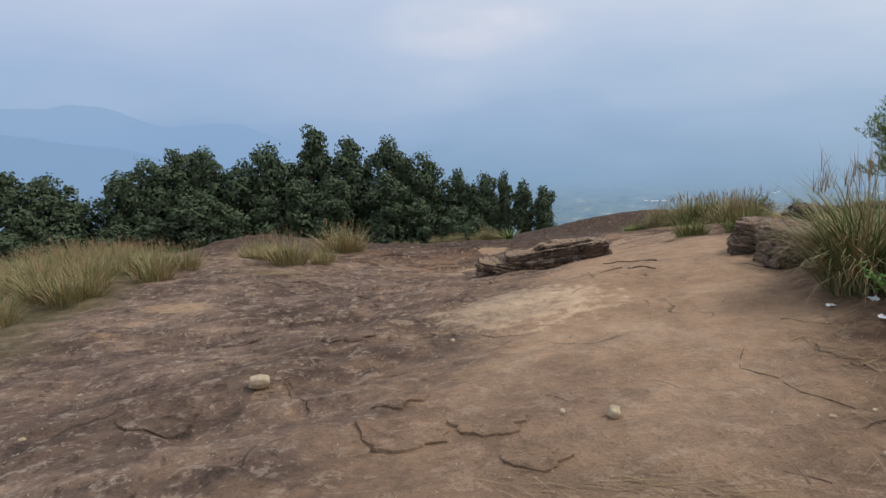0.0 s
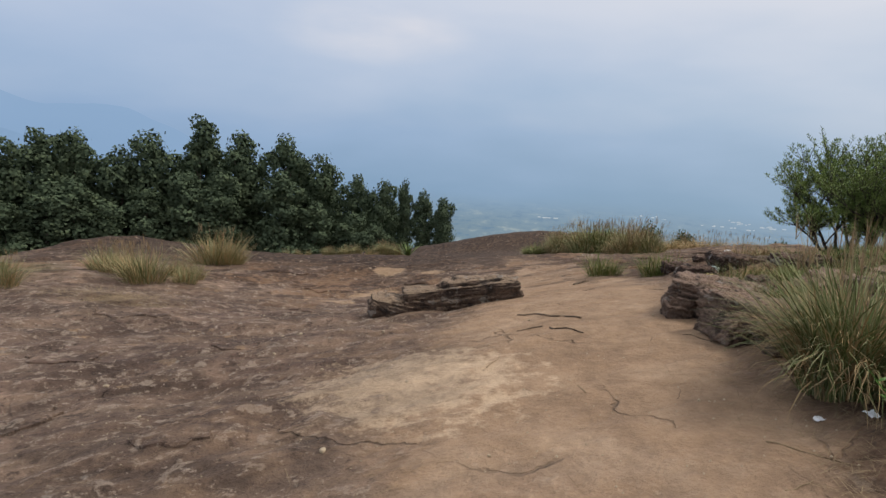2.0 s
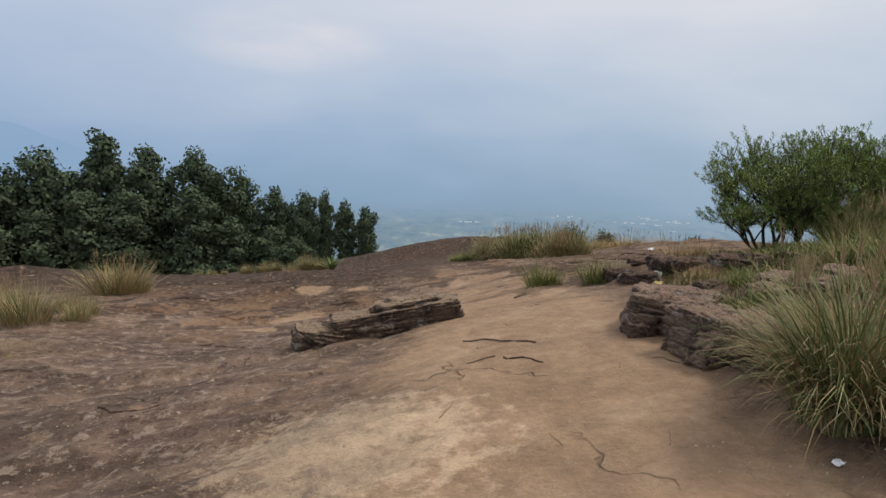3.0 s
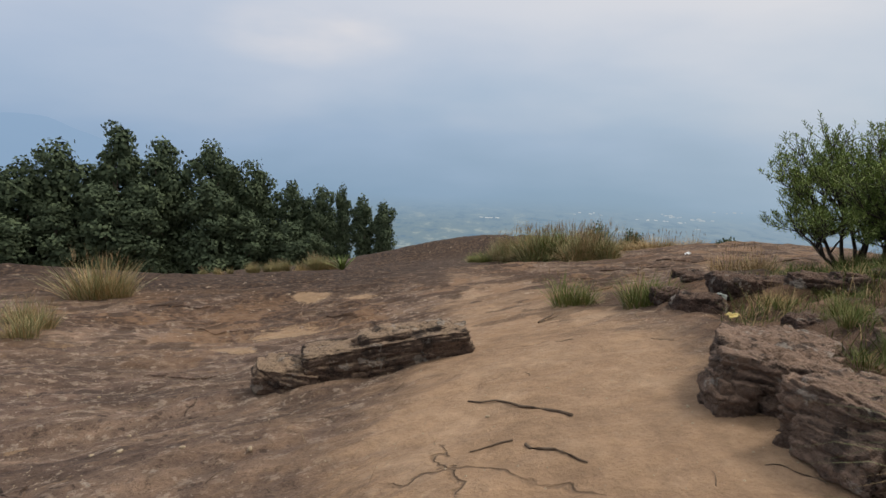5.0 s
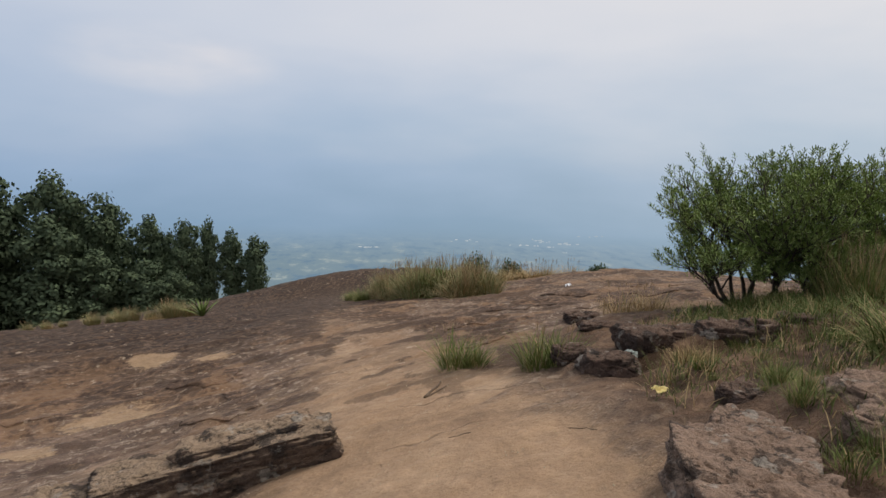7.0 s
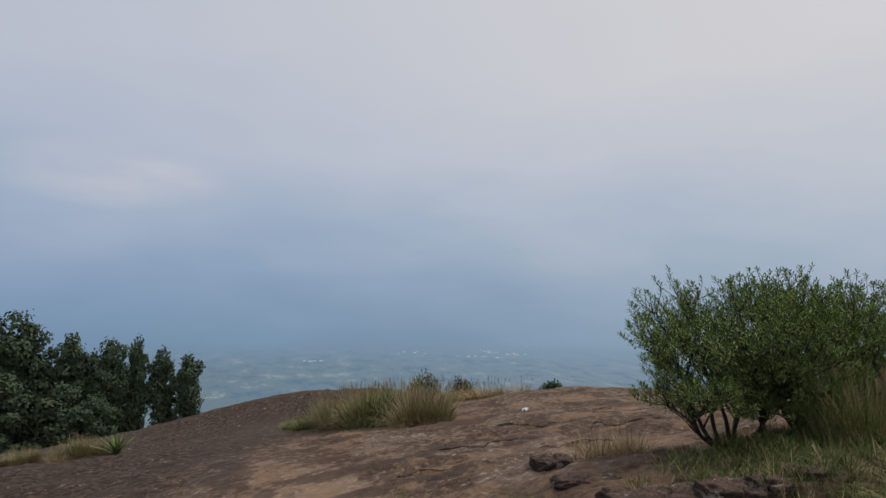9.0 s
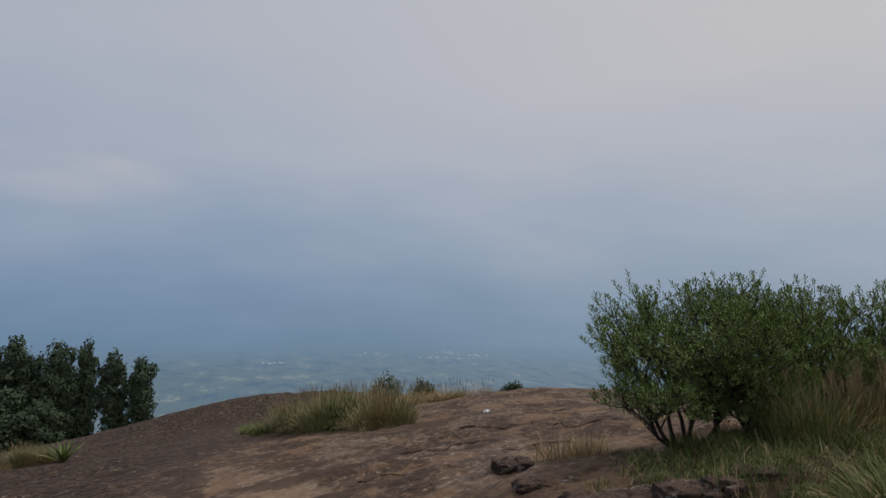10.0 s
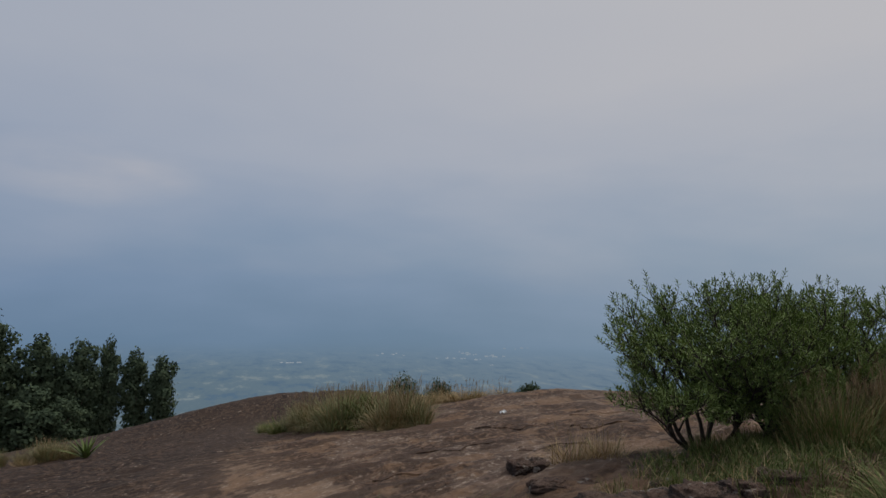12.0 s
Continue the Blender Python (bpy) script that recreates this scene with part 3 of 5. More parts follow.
def build_ridge(name, a0, a1, r, peak, falls, material, seed, label):
    verts, faces = [], []
    n = 110
    for k in range(n + 1):
        f = k / n
        a = radians(a0 + (a1 - a0) * f)
        x, y = r * math.sin(a), r * math.cos(a)
        deg = a0 + (a1 - a0) * f
        h = peak - sum(drop * smooth(b0, b1, deg) for b0, b1, drop in falls)
        h += 30 * noise.noise((f * 9, seed, 0)) + 16 * noise.noise((f * 31, seed, 4))
        top = -470 + (470 + h) * (1 - smooth(0.7, 1.0, f))
        for lift, back in ((-475, 0.96), (-200 + 0.4 * top, 0.98), (top, 1.0), (-475, 1.04)):
            verts.append((x * back, y * back, min(lift, top)))
    for k in range(n):
        for q in range(3):
            faces.append((k * 4 + q, k * 4 + 4 + q, k * 4 + 5 + q, k * 4 + 1 + q))
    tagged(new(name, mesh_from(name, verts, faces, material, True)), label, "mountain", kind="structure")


build_valley()
build_ridge("backdrop_ridge_far", -80, -22, 4600, 180, ((-49.5, -43.5, 130), (-39.5, -32, 60)), RIDGE_FAR, 3.0, "faint mountain ridge with blue haze painted into its glow")
build_ridge("backdrop_ridge_near", -80, -34, 4100, 20, ((-58, -42, 150),), RIDGE_NEAR, 8.0, "wooded hill with blue haze painted into its glow")


# ---- grass ----
class Strips:
    """Collects tapered, drooping blades and leaves."""

    def __init__(self, seed):
        self.v, self.f, self.r = [], [], random.Random(seed)

    def blade(self, base, az, tilt, droop, length, width, segs=4):
        x, y, z = base
        ca, sa = math.cos(az), math.sin(az)
        i0 = len(self.v)
        step = length / segs
        twist = self.r.uniform(-0.5, 0.5)
        for k in range(segs + 1):
            f = k / segs
            w = width * 0.5 * (1 - f ** 1.6) * (0.75 + 0.6 * f * (1 - f) * 2)
            px, py = -math.sin(az + twist) * w, math.cos(az + twist) * w
            if k == segs:
                self.v.append((x, y, z))
            else:
                self.v.append((x - px, y - py, z))
                self.v.append((x + px, y + py, z))
            t = tilt + droop * f
            x += math.sin(t) * ca * step
            y += math.sin(t) * sa * step
            z += math.cos(t) * step
        for k in range(segs - 1):
            a = i0 + 2 * k
            self.f.append((a, a + 1, a + 3, a + 2))
        a = i0 + 2 * (segs - 1)
        self.f.append((a, a + 1, a + 2))

    def head(self, tip, length, width):
        """A thin feathery seed head."""
        for _ in range(4):
            az = self.r.uniform(0, 6.28)
            self.blade(tip, az, self.r.uniform(0.1, 0.45), 0.4, length * self.r.uniform(0.6, 1), width, 2)

    def leaf(self, base, d, up, length, width):
        """A folded lance-shaped leaf from base along d."""
        side = d.cross(up).normalized() * width * 0.5
        nrm = side.cross(d).normalized()
        i0 = len(self.v)
        m = base + d * length * 0.45
        for p in (base, m + side - nrm * width * 0.15, base + d * length - nrm * length * 0.1, m - side - nrm * width * 0.15, m + nrm * width * 0.08):
            self.v.append(tuple(p))
        self.f += [(i0, i0 + 1, i0 + 4), (i0 + 1, i0 + 2, i0 + 4), (i0 + 2, i0 + 3, i0 + 4), (i0 + 3, i0, i0 + 4)]

    def mesh(self, name, material):
        return mesh_from(name, self.v, self.f, material)


def tuft_meshes(n, radius, length, width, spread, droop, dry, stalks, seed, green=None, flat=1.0):
    """Blade meshes of one tuft round its own foot: green blades, dry blades and seed stalks."""
    g, d, s = Strips(seed), Strips(seed + 1), Strips(seed + 2)
    r = random.Random(seed + 3)
    for k in range(n):
        a = r.uniform(0, 2 * math.pi)
        q = radius * math.sqrt(r.random())
        base = (q * math.cos(a), q * math.sin(a), -0.05)
        lean = spread * (q / radius) * r.uniform(0.4, 1.3) + r.gauss(0, 0.12)
        az = a + r.gauss(0, 0.75)
        L = length * r.uniform(0.5, 1.05)
        is_dry = r.random() < dry
        tgt = d if is_dry else g
        tgt.blade(base, az, max(0.02, lean), droop * r.uniform(0.4, 1.3) * (1.25 if is_dry else 1.0), L * (0.85 if is_dry else 1.0), width * r.uniform(0.6, 1.2), 5)
    for k in range(stalks):
        a = r.uniform(0, 2 * math.pi)
        q = radius * 0.7 * math.sqrt(r.random())
        L = length * r.uniform(0.85, 1.12)
        t = r.uniform(0.02, 0.28)
        base = (q * math.cos(a), q * math.sin(a), 0)
        s.blade(base, a, t, 0.15, L, width * 0.6, 4)
        tip = Vector(base) + Vector((math.sin(t + 0.08) * math.cos(a), math.sin(t + 0.08) * math.sin(a), math.cos(t + 0.08))) * L * 0.72
        s.head(tuple(tip), L * 0.22, width * 0.5)
    out = []
    for st, nm, mt in ((g, "foliage", green or GREEN_BLADE), (d, "dry_foliage", DRY_BLADE), (s, "seeding_top", STALK)):
        if st.v:
            out.append((nm, st.mesh(nm, mt)))
    return out


def put_tuft(meshes, x, y, label, turn=0.0, size=1.0, group="", name="grass_tuft", sink=0.0):
    e = holder(name, x, y, ground_z(x, y) - sink, turn)
    e.scale = (size, size, size)
    for nm, me in meshes:
        part(nm, me, e)
    return tagged(e, label, "grass", group)


BIG = tuft_meshes(1700, 0.26, 1.16, 0.012, 0.34, 1.75, 0.42, 42, 11, TUFT_BLADE)
REED = tuft_meshes(330, 0.36, 1.12, 0.012, 0.5, 0.75, 0.36, 26, 21)
MEADOW = tuft_meshes(340, 0.28, 0.72, 0.012, 0.6, 0.8, 0.45, 18, 31, PALE_BLADE)
GREENLOW = tuft_meshes(130, 0.15, 0.44, 0.008, 0.8, 1.0, 0.25, 3, 41)
STRAWY = tuft_meshes(240, 0.24, 0.42, 0.008, 0.9, 0.7, 0.92, 10, 51)
COARSE = tuft_meshes(420, 0.38, 1.15, 0.018, 0.5, 0.7, 0.38, 20, 61, PALE_BLADE)
PATHTUFT = tuft_meshes(210, 0.15, 0.46, 0.010, 0.7, 0.8, 0.14, 3, 91)
ROUND = tuft_meshes(520, 0.36, 0.82, 0.013, 0.75, 0.45, 0.62, 12, 81, PALE_BLADE)
LUSHY = tuft_meshes(560, 0.42, 1.05, 0.019, 0.8, 1.5, 0.16, 4, 111)
MANE = tuft_meshes(460, 0.45, 1.0, 0.016, 0.9, 1.4, 0.62, 26, 121, PALE_BLADE)

put_tuft(BIG, 4.37, 4.06, "large drooping grey-green grass clump with dry blades beside the path", 20, 0.94)
GR = "tall grass on the bank"
for x, y, t, k in ((5.4, 4.75, 0, 0.85), (5.7, 5.4, 80, 0.85), (6.1, 4.4, 200, 0.75), (5.9, 4.9, 140, 0.85), (6.4, 5.6, 10, 0.85), (5.6, 4.2, 260, 0.95)):
    put_tuft(REED, x, y, "tall upright green grass with seed heads on the bank", t, k, GR)

for x, y, t, k in ((6.65, 7.75, 30, 0.7), (7.0, 7.5, 150, 0.6)):
    put_tuft(LUSHY, x, y, "broad-bladed bright green grass clump on the bank", t, k, "green clumps")

rnd = random.Random(5)
# meadow on the western slope: loose standing grass
GR = "dry meadow grass"
spots = []
for k in range(130):
    x, y = rnd.uniform(-10.5, -4.1), rnd.uniform(2.2, 9.6)
    if x + 0.55 * y < -1.1 + rnd.uniform(-0.5, 0.3):
        spots.append((x, y))
for x, y in spots:
    put_tuft(MEADOW, x, y, "loose pale meadow grass with seed heads on thin soil", rnd.uniform(0, 360), rnd.uniform(0.65, 1.05), GR)
for x, y, k in ((-5.75, 14.2, 1.45), (-5.35, 14.1, 0.95)):
    put_tuft(ROUND, x, y, "round straw-coloured grass tuft on bare rock", rnd.uniform(0, 360), k, "straw tufts")
for x, y, k in ((-4.1, 9.2, 1.0), (-4.5, 9.5, 0.85), (-3.6, 9.6, 0.6), (-5.7, 10.4, 0.7), (-5.0, 10.0, 0.8), (-3.9, 10.3, 0.6), (-6.3, 10.9, 0.9), (-4.6, 10.8, 0.6)):
    put_tuft(MEADOW, x, y, "small pale green grass tuft in a rock hollow", rnd.uniform(0, 360), 1.1 * k, "hollow tufts")
# tufts beside the path
put_tuft(PATHTUFT, 3.48, 9.84, "low green grass tuft at the path's edge", 0, 1.15, "path tufts")
put_tuft(PATHTUFT, 3.66, 9.72, "low green grass tuft at the path's edge", 120, 0.85, "path tufts")
put_tuft(PATHTUFT, 4.2, 9.2, "low green grass tuft at the path's edge", 70, 1.2, "path tufts")
put_tuft(PATHTUFT, 4.36, 9.1, "low green grass tuft at the path's edge", 220, 0.9, "path tufts")
# short green grass between the bank rocks and under the bushes
low = random.Random(77)
for k in range(50):
    f = low.random()
    x, y = 5.0 + 3.6 * f + low.uniform(-0.2, 0.2), low.uniform(7.0, 8.7) if k % 3 else low.uniform(9.05, 9.5) + 0.5 * f
    put_tuft(PATHTUFT if k % 2 else GREENLOW, x, y, "short green grass between the rocks of the bank", low.uniform(0, 360), low.choice((0.2, 0.26, 0.34, 0.5)), "bank grass")
for k in range(26):
    x, y = 7.1 + 2.6 * low.random(), low.uniform(9.7, 10.7)
    put_tuft(PATHTUFT, x, y, "green grass in the shade below the bushes", low.uniform(0, 360), low.uniform(0.4, 0.8), "bush grass")
for x, y, k in ((5.05, 6.9, 0.5), (5.25, 7.35, 0.55), (4.95, 6.25, 0.45), (5.6, 6.7, 0.6), (5.5, 5.9, 0.6)):
    put_tuft(PATHTUFT, x, y, "short green grass beside the ledge", low.uniform(0, 360), k, "bank grass")
# the long patch of grass on the crest of the dome
GR = "grass patch on the dome"
for k in range(38):
    f = rnd.random()
    x, y = 2.2 + 4.0 * f + rnd.uniform(-0.5, 0.5), 26.2 - 6.0 * f + rnd.uniform(-0.3, 1.8)
    k2 = 0.45 + 0.65 * math.exp(-((f - 0.62) / 0.30) ** 2) + rnd.uniform(-0.12, 0.15)
    kindred = (LUSHY, COARSE, MANE)[0 if f < 0.2 or 0.5 < f < 0.75 and k % 3 else 1 + k % 2]
    put_tuft(kindred, x, y, "thick clump of green and straw-coloured grass on bare rock", rnd.uniform(0, 360), k2 * rnd.uniform(0.9, 1.4), GR)
for k in range(14):
    x, y = rnd.uniform(8.4, 12.0), rnd.uniform(29.5, 32)
    put_tuft(STRAWY, x, y, "dry straw grass on the far edge of the rock", rnd.uniform(0, 360), rnd.uniform(1.8, 2.6), "straw fringe")
put_tuft(STRAWY, 6.1, 11.5, "spreading dry straw tuft beside a dark stone", 0, 1.25)
put_tuft(STRAWY, 6.42, 11.35, "spreading dry straw tuft beside a dark stone", 70, 1.0)
# grasses round the fleshy plant at the rock's western edge
GR = "grass along the rock's edge"
for k in range(26):
    f = rnd.random()
    x, y = -3.9 - 5.5 * f + rnd.uniform(-0.3, 0.3), 25.8 - 1.0 * f + rnd.uniform(-0.5, 1.4)
    put_tuft(COARSE if k % 3 else STRAWY, x, y, "yellowing grass along the edge of the rock", rnd.uniform(0, 360), (0.62 - 0.36 * f + rnd.uniform(-0.1, 0.12)) * (1 if k % 3 else 1.6), GR)
# low growth on the eastern bank
bank = {"green": Strips(301), "dry": Strips(302)}
for k in range(190):
    x, y = rnd.uniform(4.55, 8.2), rnd.uniform(4.4, 10.0)
    if (x - 5.0) ** 2 + (y - 8.8) ** 2 < 0.16 or x < 4.75 and y < 7.0:
        continue
    L = rnd.choice((0.09, 0.13, 0.18, 0.30))
    for q in range(40):
        a, rad = rnd.uniform(0, 6.28), rnd.uniform(0, 0.24)
        bx, by = x + rad * math.cos(a), y + rad * math.sin(a)
        st = bank["dry" if rnd.random() < 0.30 else "green"]
        st.blade((bx, by, ground_z(bx, by) - 0.02), rnd.uniform(0, 6.28), rnd.uniform(0.1, 0.9), rnd.uniform(0.4, 1.4), L * rnd.uniform(0.6, 1.2), 0.007, 3)
for k in range(170):
    x, y = rnd.uniform(6.3, 9.8), rnd.uniform(8.5, 10.6)
    for q in range(44):
        a, rad = rnd.uniform(0, 6.28), rnd.uniform(0, 0.26)
        bx, by = x + rad * math.cos(a), y + rad * math.sin(a)
        st = bank["dry" if rnd.random() < 0.15 else "green"]
        st.blade((bx, by, ground_z(bx, by) - 0.02), rnd.uniform(0, 6.28), rnd.uniform(0.1, 0.9), rnd.uniform(0.4, 1.4), 0.22 * rnd.uniform(0.5, 1.3), 0.009, 3)
tagged(new("bank_grass", bank["green"].mesh("bank_grass", BANK_BLADE)), "short green grass on dark soil of the bank", "grass", kind="stuff")
tagged(new("bank_straw", bank["dry"].mesh("bank_straw", DRY_BLADE)), "short dry grass on dark soil of the bank", "grass", kind="stuff")
for x, y, k in ((4.95, 5.35, 0.9), (5.30, 8.45, 0.84), (5.42, 8.55, 0.80), (4.72, 6.15, 0.7), (4.66, 5.45, 0.6)):
    put_tuft(GREENLOW if k < 0.8 else STRAWY, x, y, "bent straw and green grass among stones", 360 * k, k * 0.75, "grass among stones")
# dark rank grass below the bush
GR = "rank grass under the bush"
for k in range(40):
    x, y = rnd.uniform(6.9, 10.2), rnd.uniform(8.9, 11.0)
    far = x > 8.2 and y > 9.6
    put_tuft(MEADOW if far and k % 2 else GREENLOW, x, y, "rank dark green grass at the foot of the bush", rnd.uniform(0, 360), rnd.uniform(1.0, 1.35) if far else rnd.uniform(0.4, 0.75), GR)
for k in range(9):
    x, y = rnd.uniform(7.75, 9.6), rnd.uniform(9.35, 9.95)
    put_tuft(REED if k % 3 else MANE, x, y, "straggling yellow-green grass in front of the bushes", rnd.uniform(0, 360), rnd.uniform(0.5, 0.9), "straggling grass")


# ---- stones ----
def stone_mesh(name, size, material, seed, cuts=9, rough=0.10, bands=0.0, square=0.55, bow=0.0, taper=0.0, crag=0.0, grain=(4.0, 4.0, 7.0)):
    """A weathered block: a rounded box with uneven faces, and beds that stand in and out."""
    bm = bmesh.new()
    bmesh.ops.create_cube(bm, size=2)
    bmesh.ops.subdivide_edges(bm, edges=bm.edges[:], cuts=cuts, use_grid_fill=True)
    o = Vector((seed * 3.7, seed * 1.3, seed * 2.1))
    for v in bm.verts:
        c = v.co.copy()
        ball = c.normalized() * 1.25
        c = c.lerp(ball, 1 - square) if square < 1 else c
        p = Vector((c.x * size[0], c.y * size[1], c.z * size[2]))
        big = max(size) > 0.12
        pn = p if big else c * 0.75
        n = noise.noise(pn * 1.6 + o) + 0.5 * noise.noise(pn * 4.1 + o) + 0.3 * noise.noise(p * 9 + o) + 0.16 * noise.noise(p * 21 + o)
        rid = 1 - abs(noise.noise(p * 2.6 + o * 2)) * 2
        c *= 1 + rough * (n - 0.45 * max(0.0, rid) ** 4)
        p = Vector((c.x * size[0], c.y * size[1], c.z * size[2]))
        if bands:
            k = p.z * 9 + 0.5 * noise.noise((p.x * 1.5, p.y * 1.5, seed))
            g = bands * (abs(k - round(k)) < 0.16) + bands * 0.7 * noise.noise((0.3 * p.x, 0.2, round(k) * 3.1 + seed))
            q = Vector((p.x, p.y, 0))
            if q.length > 1e-4:
                p -= q.normalized() * g
        if crag:
            # split faces: plates that stand in or out, with open joints between them
            for lvl, amp in ((1.0, crag), (2.6, crag * 0.45)):
                w = Vector((p.x * grain[0], p.y * grain[1], p.z * grain[2])) * lvl + o
                w += 0.55 * noise.noise_vector(p * 3.0 * lvl + o)
                dist, near = noise.voronoi(w)
                p += c.normalized() * amp * (1.5 * noise.noise(near[0] * 3.3) - 0.9 * (1 - smooth(0.0, 0.16, dist[1] - dist[0])))
            p += c.normalized() * crag * 0.35 * noise.noise(p * 34 + o)
        p.y += bow * (p.x / size[0]) ** 2
        p.z *= 1 - taper * (0.5 - 0.5 * p.x / size[0])
        v.co = p
    me = bpy.data.meshes.new(name)
    bm.to_mesh(me)
    bm.free()
    me.materials.append(material)
    me.polygons.foreach_set("use_smooth", [True] * len(me.polygons))
    return me


def put_stone(name, x, y, up, size, material, seed, rz, label, category="rock", tilt=(0, 0), group="", **kw):
    me = stone_mesh(name, size, material, seed, **kw)
    ob = new(name, me)
    ob.matrix_world = pose(x, y, ground_z(x, y) + up, tilt[0], tilt[1], rz)
    return tagged(ob, label, category, group)


# the long banded slab west of the path
slab = holder("rock_slab", 1.45, 7.72, 0.16, 16)
body = part("slab_body", stone_mesh("slab_body", (0.77, 0.20, 0.25), SLAB, 2, 46, 0.085, 0.022, 0.94, -0.05, 0.30, 0.024, (2.2, 3.0, 8.5)), slab)
body.matrix_basis = pose(0.13, 0.02, 0.10, 0, -5, 0)
end = part("broken_end", stone_mesh("broken_end", (0.30, 0.22, 0.155), SLAB, 5, 26, 0.14, 0.012, 0.62, crag=0.022), slab, "rounded brown broken end")
end.matrix_basis = pose(-0.73, -0.02, -0.05, 0, 8, -8)
cap = part("top_flake", stone_mesh("top_flake", (0.42, 0.13, 0.045), SLAB, 7, 24, 0.2, 0.0, 0.6, crag=0.016), slab)
cap.matrix_basis = pose(0.30, 0.05, 0.335, 2, -6, 4)
tagged(slab, "long low banded rock slab lying beside the path", "rock")

# the ledge at the bank's foot
def ledge(x, y, rz, size, seed, chunks, label):
    e = holder("rock_ledge", x, y, ground_z(x, y), rz)
    main = part("main_block", stone_mesh("main_block", size, LEDGE, seed, 44, 0.15, 0.016, 0.86, crag=0.030, grain=(3.2, 4.0, 8.0)), e)
    main.matrix_basis = pose(0, 0, size[2] * 0.55, -3, 2, 0)
    for k, (dx, dy, dz, sz, turn) in enumerate(chunks):
        c = part("split_chunk", stone_mesh("split_chunk", sz, LEDGE, seed + 3 * k + 1, 22, 0.18, 0.010, 0.75, crag=0.022), e)
        c.matrix_basis = pose(dx, dy, dz, 6 * k - 4, 5 - 4 * k, turn)
    return tagged(e, label, "rock", "ledge rocks")


ledge(4.15, 6.02, -20, (0.33, 0.46, 0.18), 4, ((-0.26, -0.38, 0.05, (0.12, 0.14, 0.12), 20), (0.16, 0.50, 0.08, (0.22, 0.16, 0.12), -10)),
      "flat-topped brown rock ledge beside the path")
ledge(4.26, 5.10, 25, (0.29, 0.42, 0.18), 9, ((-0.28, 0.10, 0.05, (0.10, 0.20, 0.10), 0), (0.02, 0.30, 0.16, (0.20, 0.12, 0.08), 12), (0.26, -0.26, 0.02, (0.15, 0.22, 0.11), 30)),
      "grey-brown cracked rock ledge with pale lichen")
put_stone("rock", 4.62, 6.75, -0.03, (0.28, 0.22, 0.13), LEDGE, 14, 40, "brown rock sunk in the bank", group="bank rocks", cuts=24, crag=0.025)
for x, y, sz, sd, rz, u, mt, lb in (
        (4.62, 8.62, (0.25, 0.19, 0.17), 21, -18, 0.04, DARKSTONE, "dark angular rock at the edge of a hollow"),
        (5.08, 8.92, (0.24, 0.20, 0.15), 22, 12, 0.03, DARKSTONE, "dark rock with a black shaded hollow"),
        (4.42, 8.98, (0.19, 0.14, 0.10), 23, 10, 0.01, DARKSTONE, "small red-brown rock at the path's edge"),
        (5.45, 9.02, (0.26, 0.16, 0.11), 24, -8, -0.02, DARKSTONE, "dark rock with pale lichen"),
        (5.80, 8.86, (0.22, 0.17, 0.15), 25, -12, -0.07, DARKSTONE, "dark split rock in the grass"),
        (6.22, 8.80, (0.21, 0.15, 0.13), 26, 14, -0.06, DARKSTONE, "dark split rock in the grass"),
        (6.70, 8.95, (0.24, 0.17, 0.11), 37, -6, -0.07, DARKSTONE, "dark split rock in the grass"),
        (5.62, 6.70, (0.40, 0.28, 0.11), 41, -15, -0.06, LEDGE, "flat pinkish-brown outcrop in the bank grass"),
        (6.2, 7.05, (0.32, 0.22, 0.09), 42, 20, -0.05, LEDGE, "flat pinkish-brown outcrop in the bank grass"),
        (5.05, 7.35, (0.22, 0.16, 0.07), 43, 35, -0.02, DARKSTONE, "low red-brown stone sunk in soil"),
        (5.12, 6.4, (0.17, 0.13, 0.08), 27, 12, 0.0, LEDGE, "grey rock lying in the bank grass"),
        (5.36, 6.1, (0.20, 0.15, 0.09), 28, 50, 0.0, LEDGE, "grey rock lying in the bank grass"),
        (5.0, 5.7, (0.18, 0.14, 0.08), 29, 80, 0.0, LEDGE, "grey rock lying in the bank grass"),
        (5.6, 11.8, (0.26, 0.16, 0.10), 30, 0, 0.02, DARKSTONE, "dark rock beside a dry tuft"),
        (4.93, 2.93, (0.30, 0.32, 0.22), 31, 10, 0.16, DARKSTONE, "dark boulder at the foot of the bank"),
        (4.56, 2.1, (0.24, 0.28, 0.17), 32, 40, 0.08, DARKSTONE, "dark boulder at the foot of the bank"),
        (5.3, 3.6, (0.42, 0.30, 0.24), 33, 25, 0.12, DARKSTONE, "dark boulder under the tall grass"),
        (6.55, 10.3, (0.14, 0.10, 0.06), 34, 25, 0.02, LEDGE, "pale flat stone near the bush"),
        (6.1, 9.6, (0.22, 0.12, 0.06), 35, 5, -0.035, DARKSTONE, "low stone in thin grass"),
        (5.3, 10.2, (0.34, 0.14, 0.06), 36, -5, -0.04, DARKSTONE, "low flat stone in thin grass")):
    put_stone("rock", x, y, u, sz, mt, sd, rz, lb, rough=0.28, square=0.60, cuts=24, crag=0.022, group="bank rocks")
put_stone("lichen_rock", 4.86, 8.72, 0.07, (0.052, 0.045, 0.04), MINT, 40, 0, "small pale mint lichen-covered rock", rough=0.4, square=0.2)

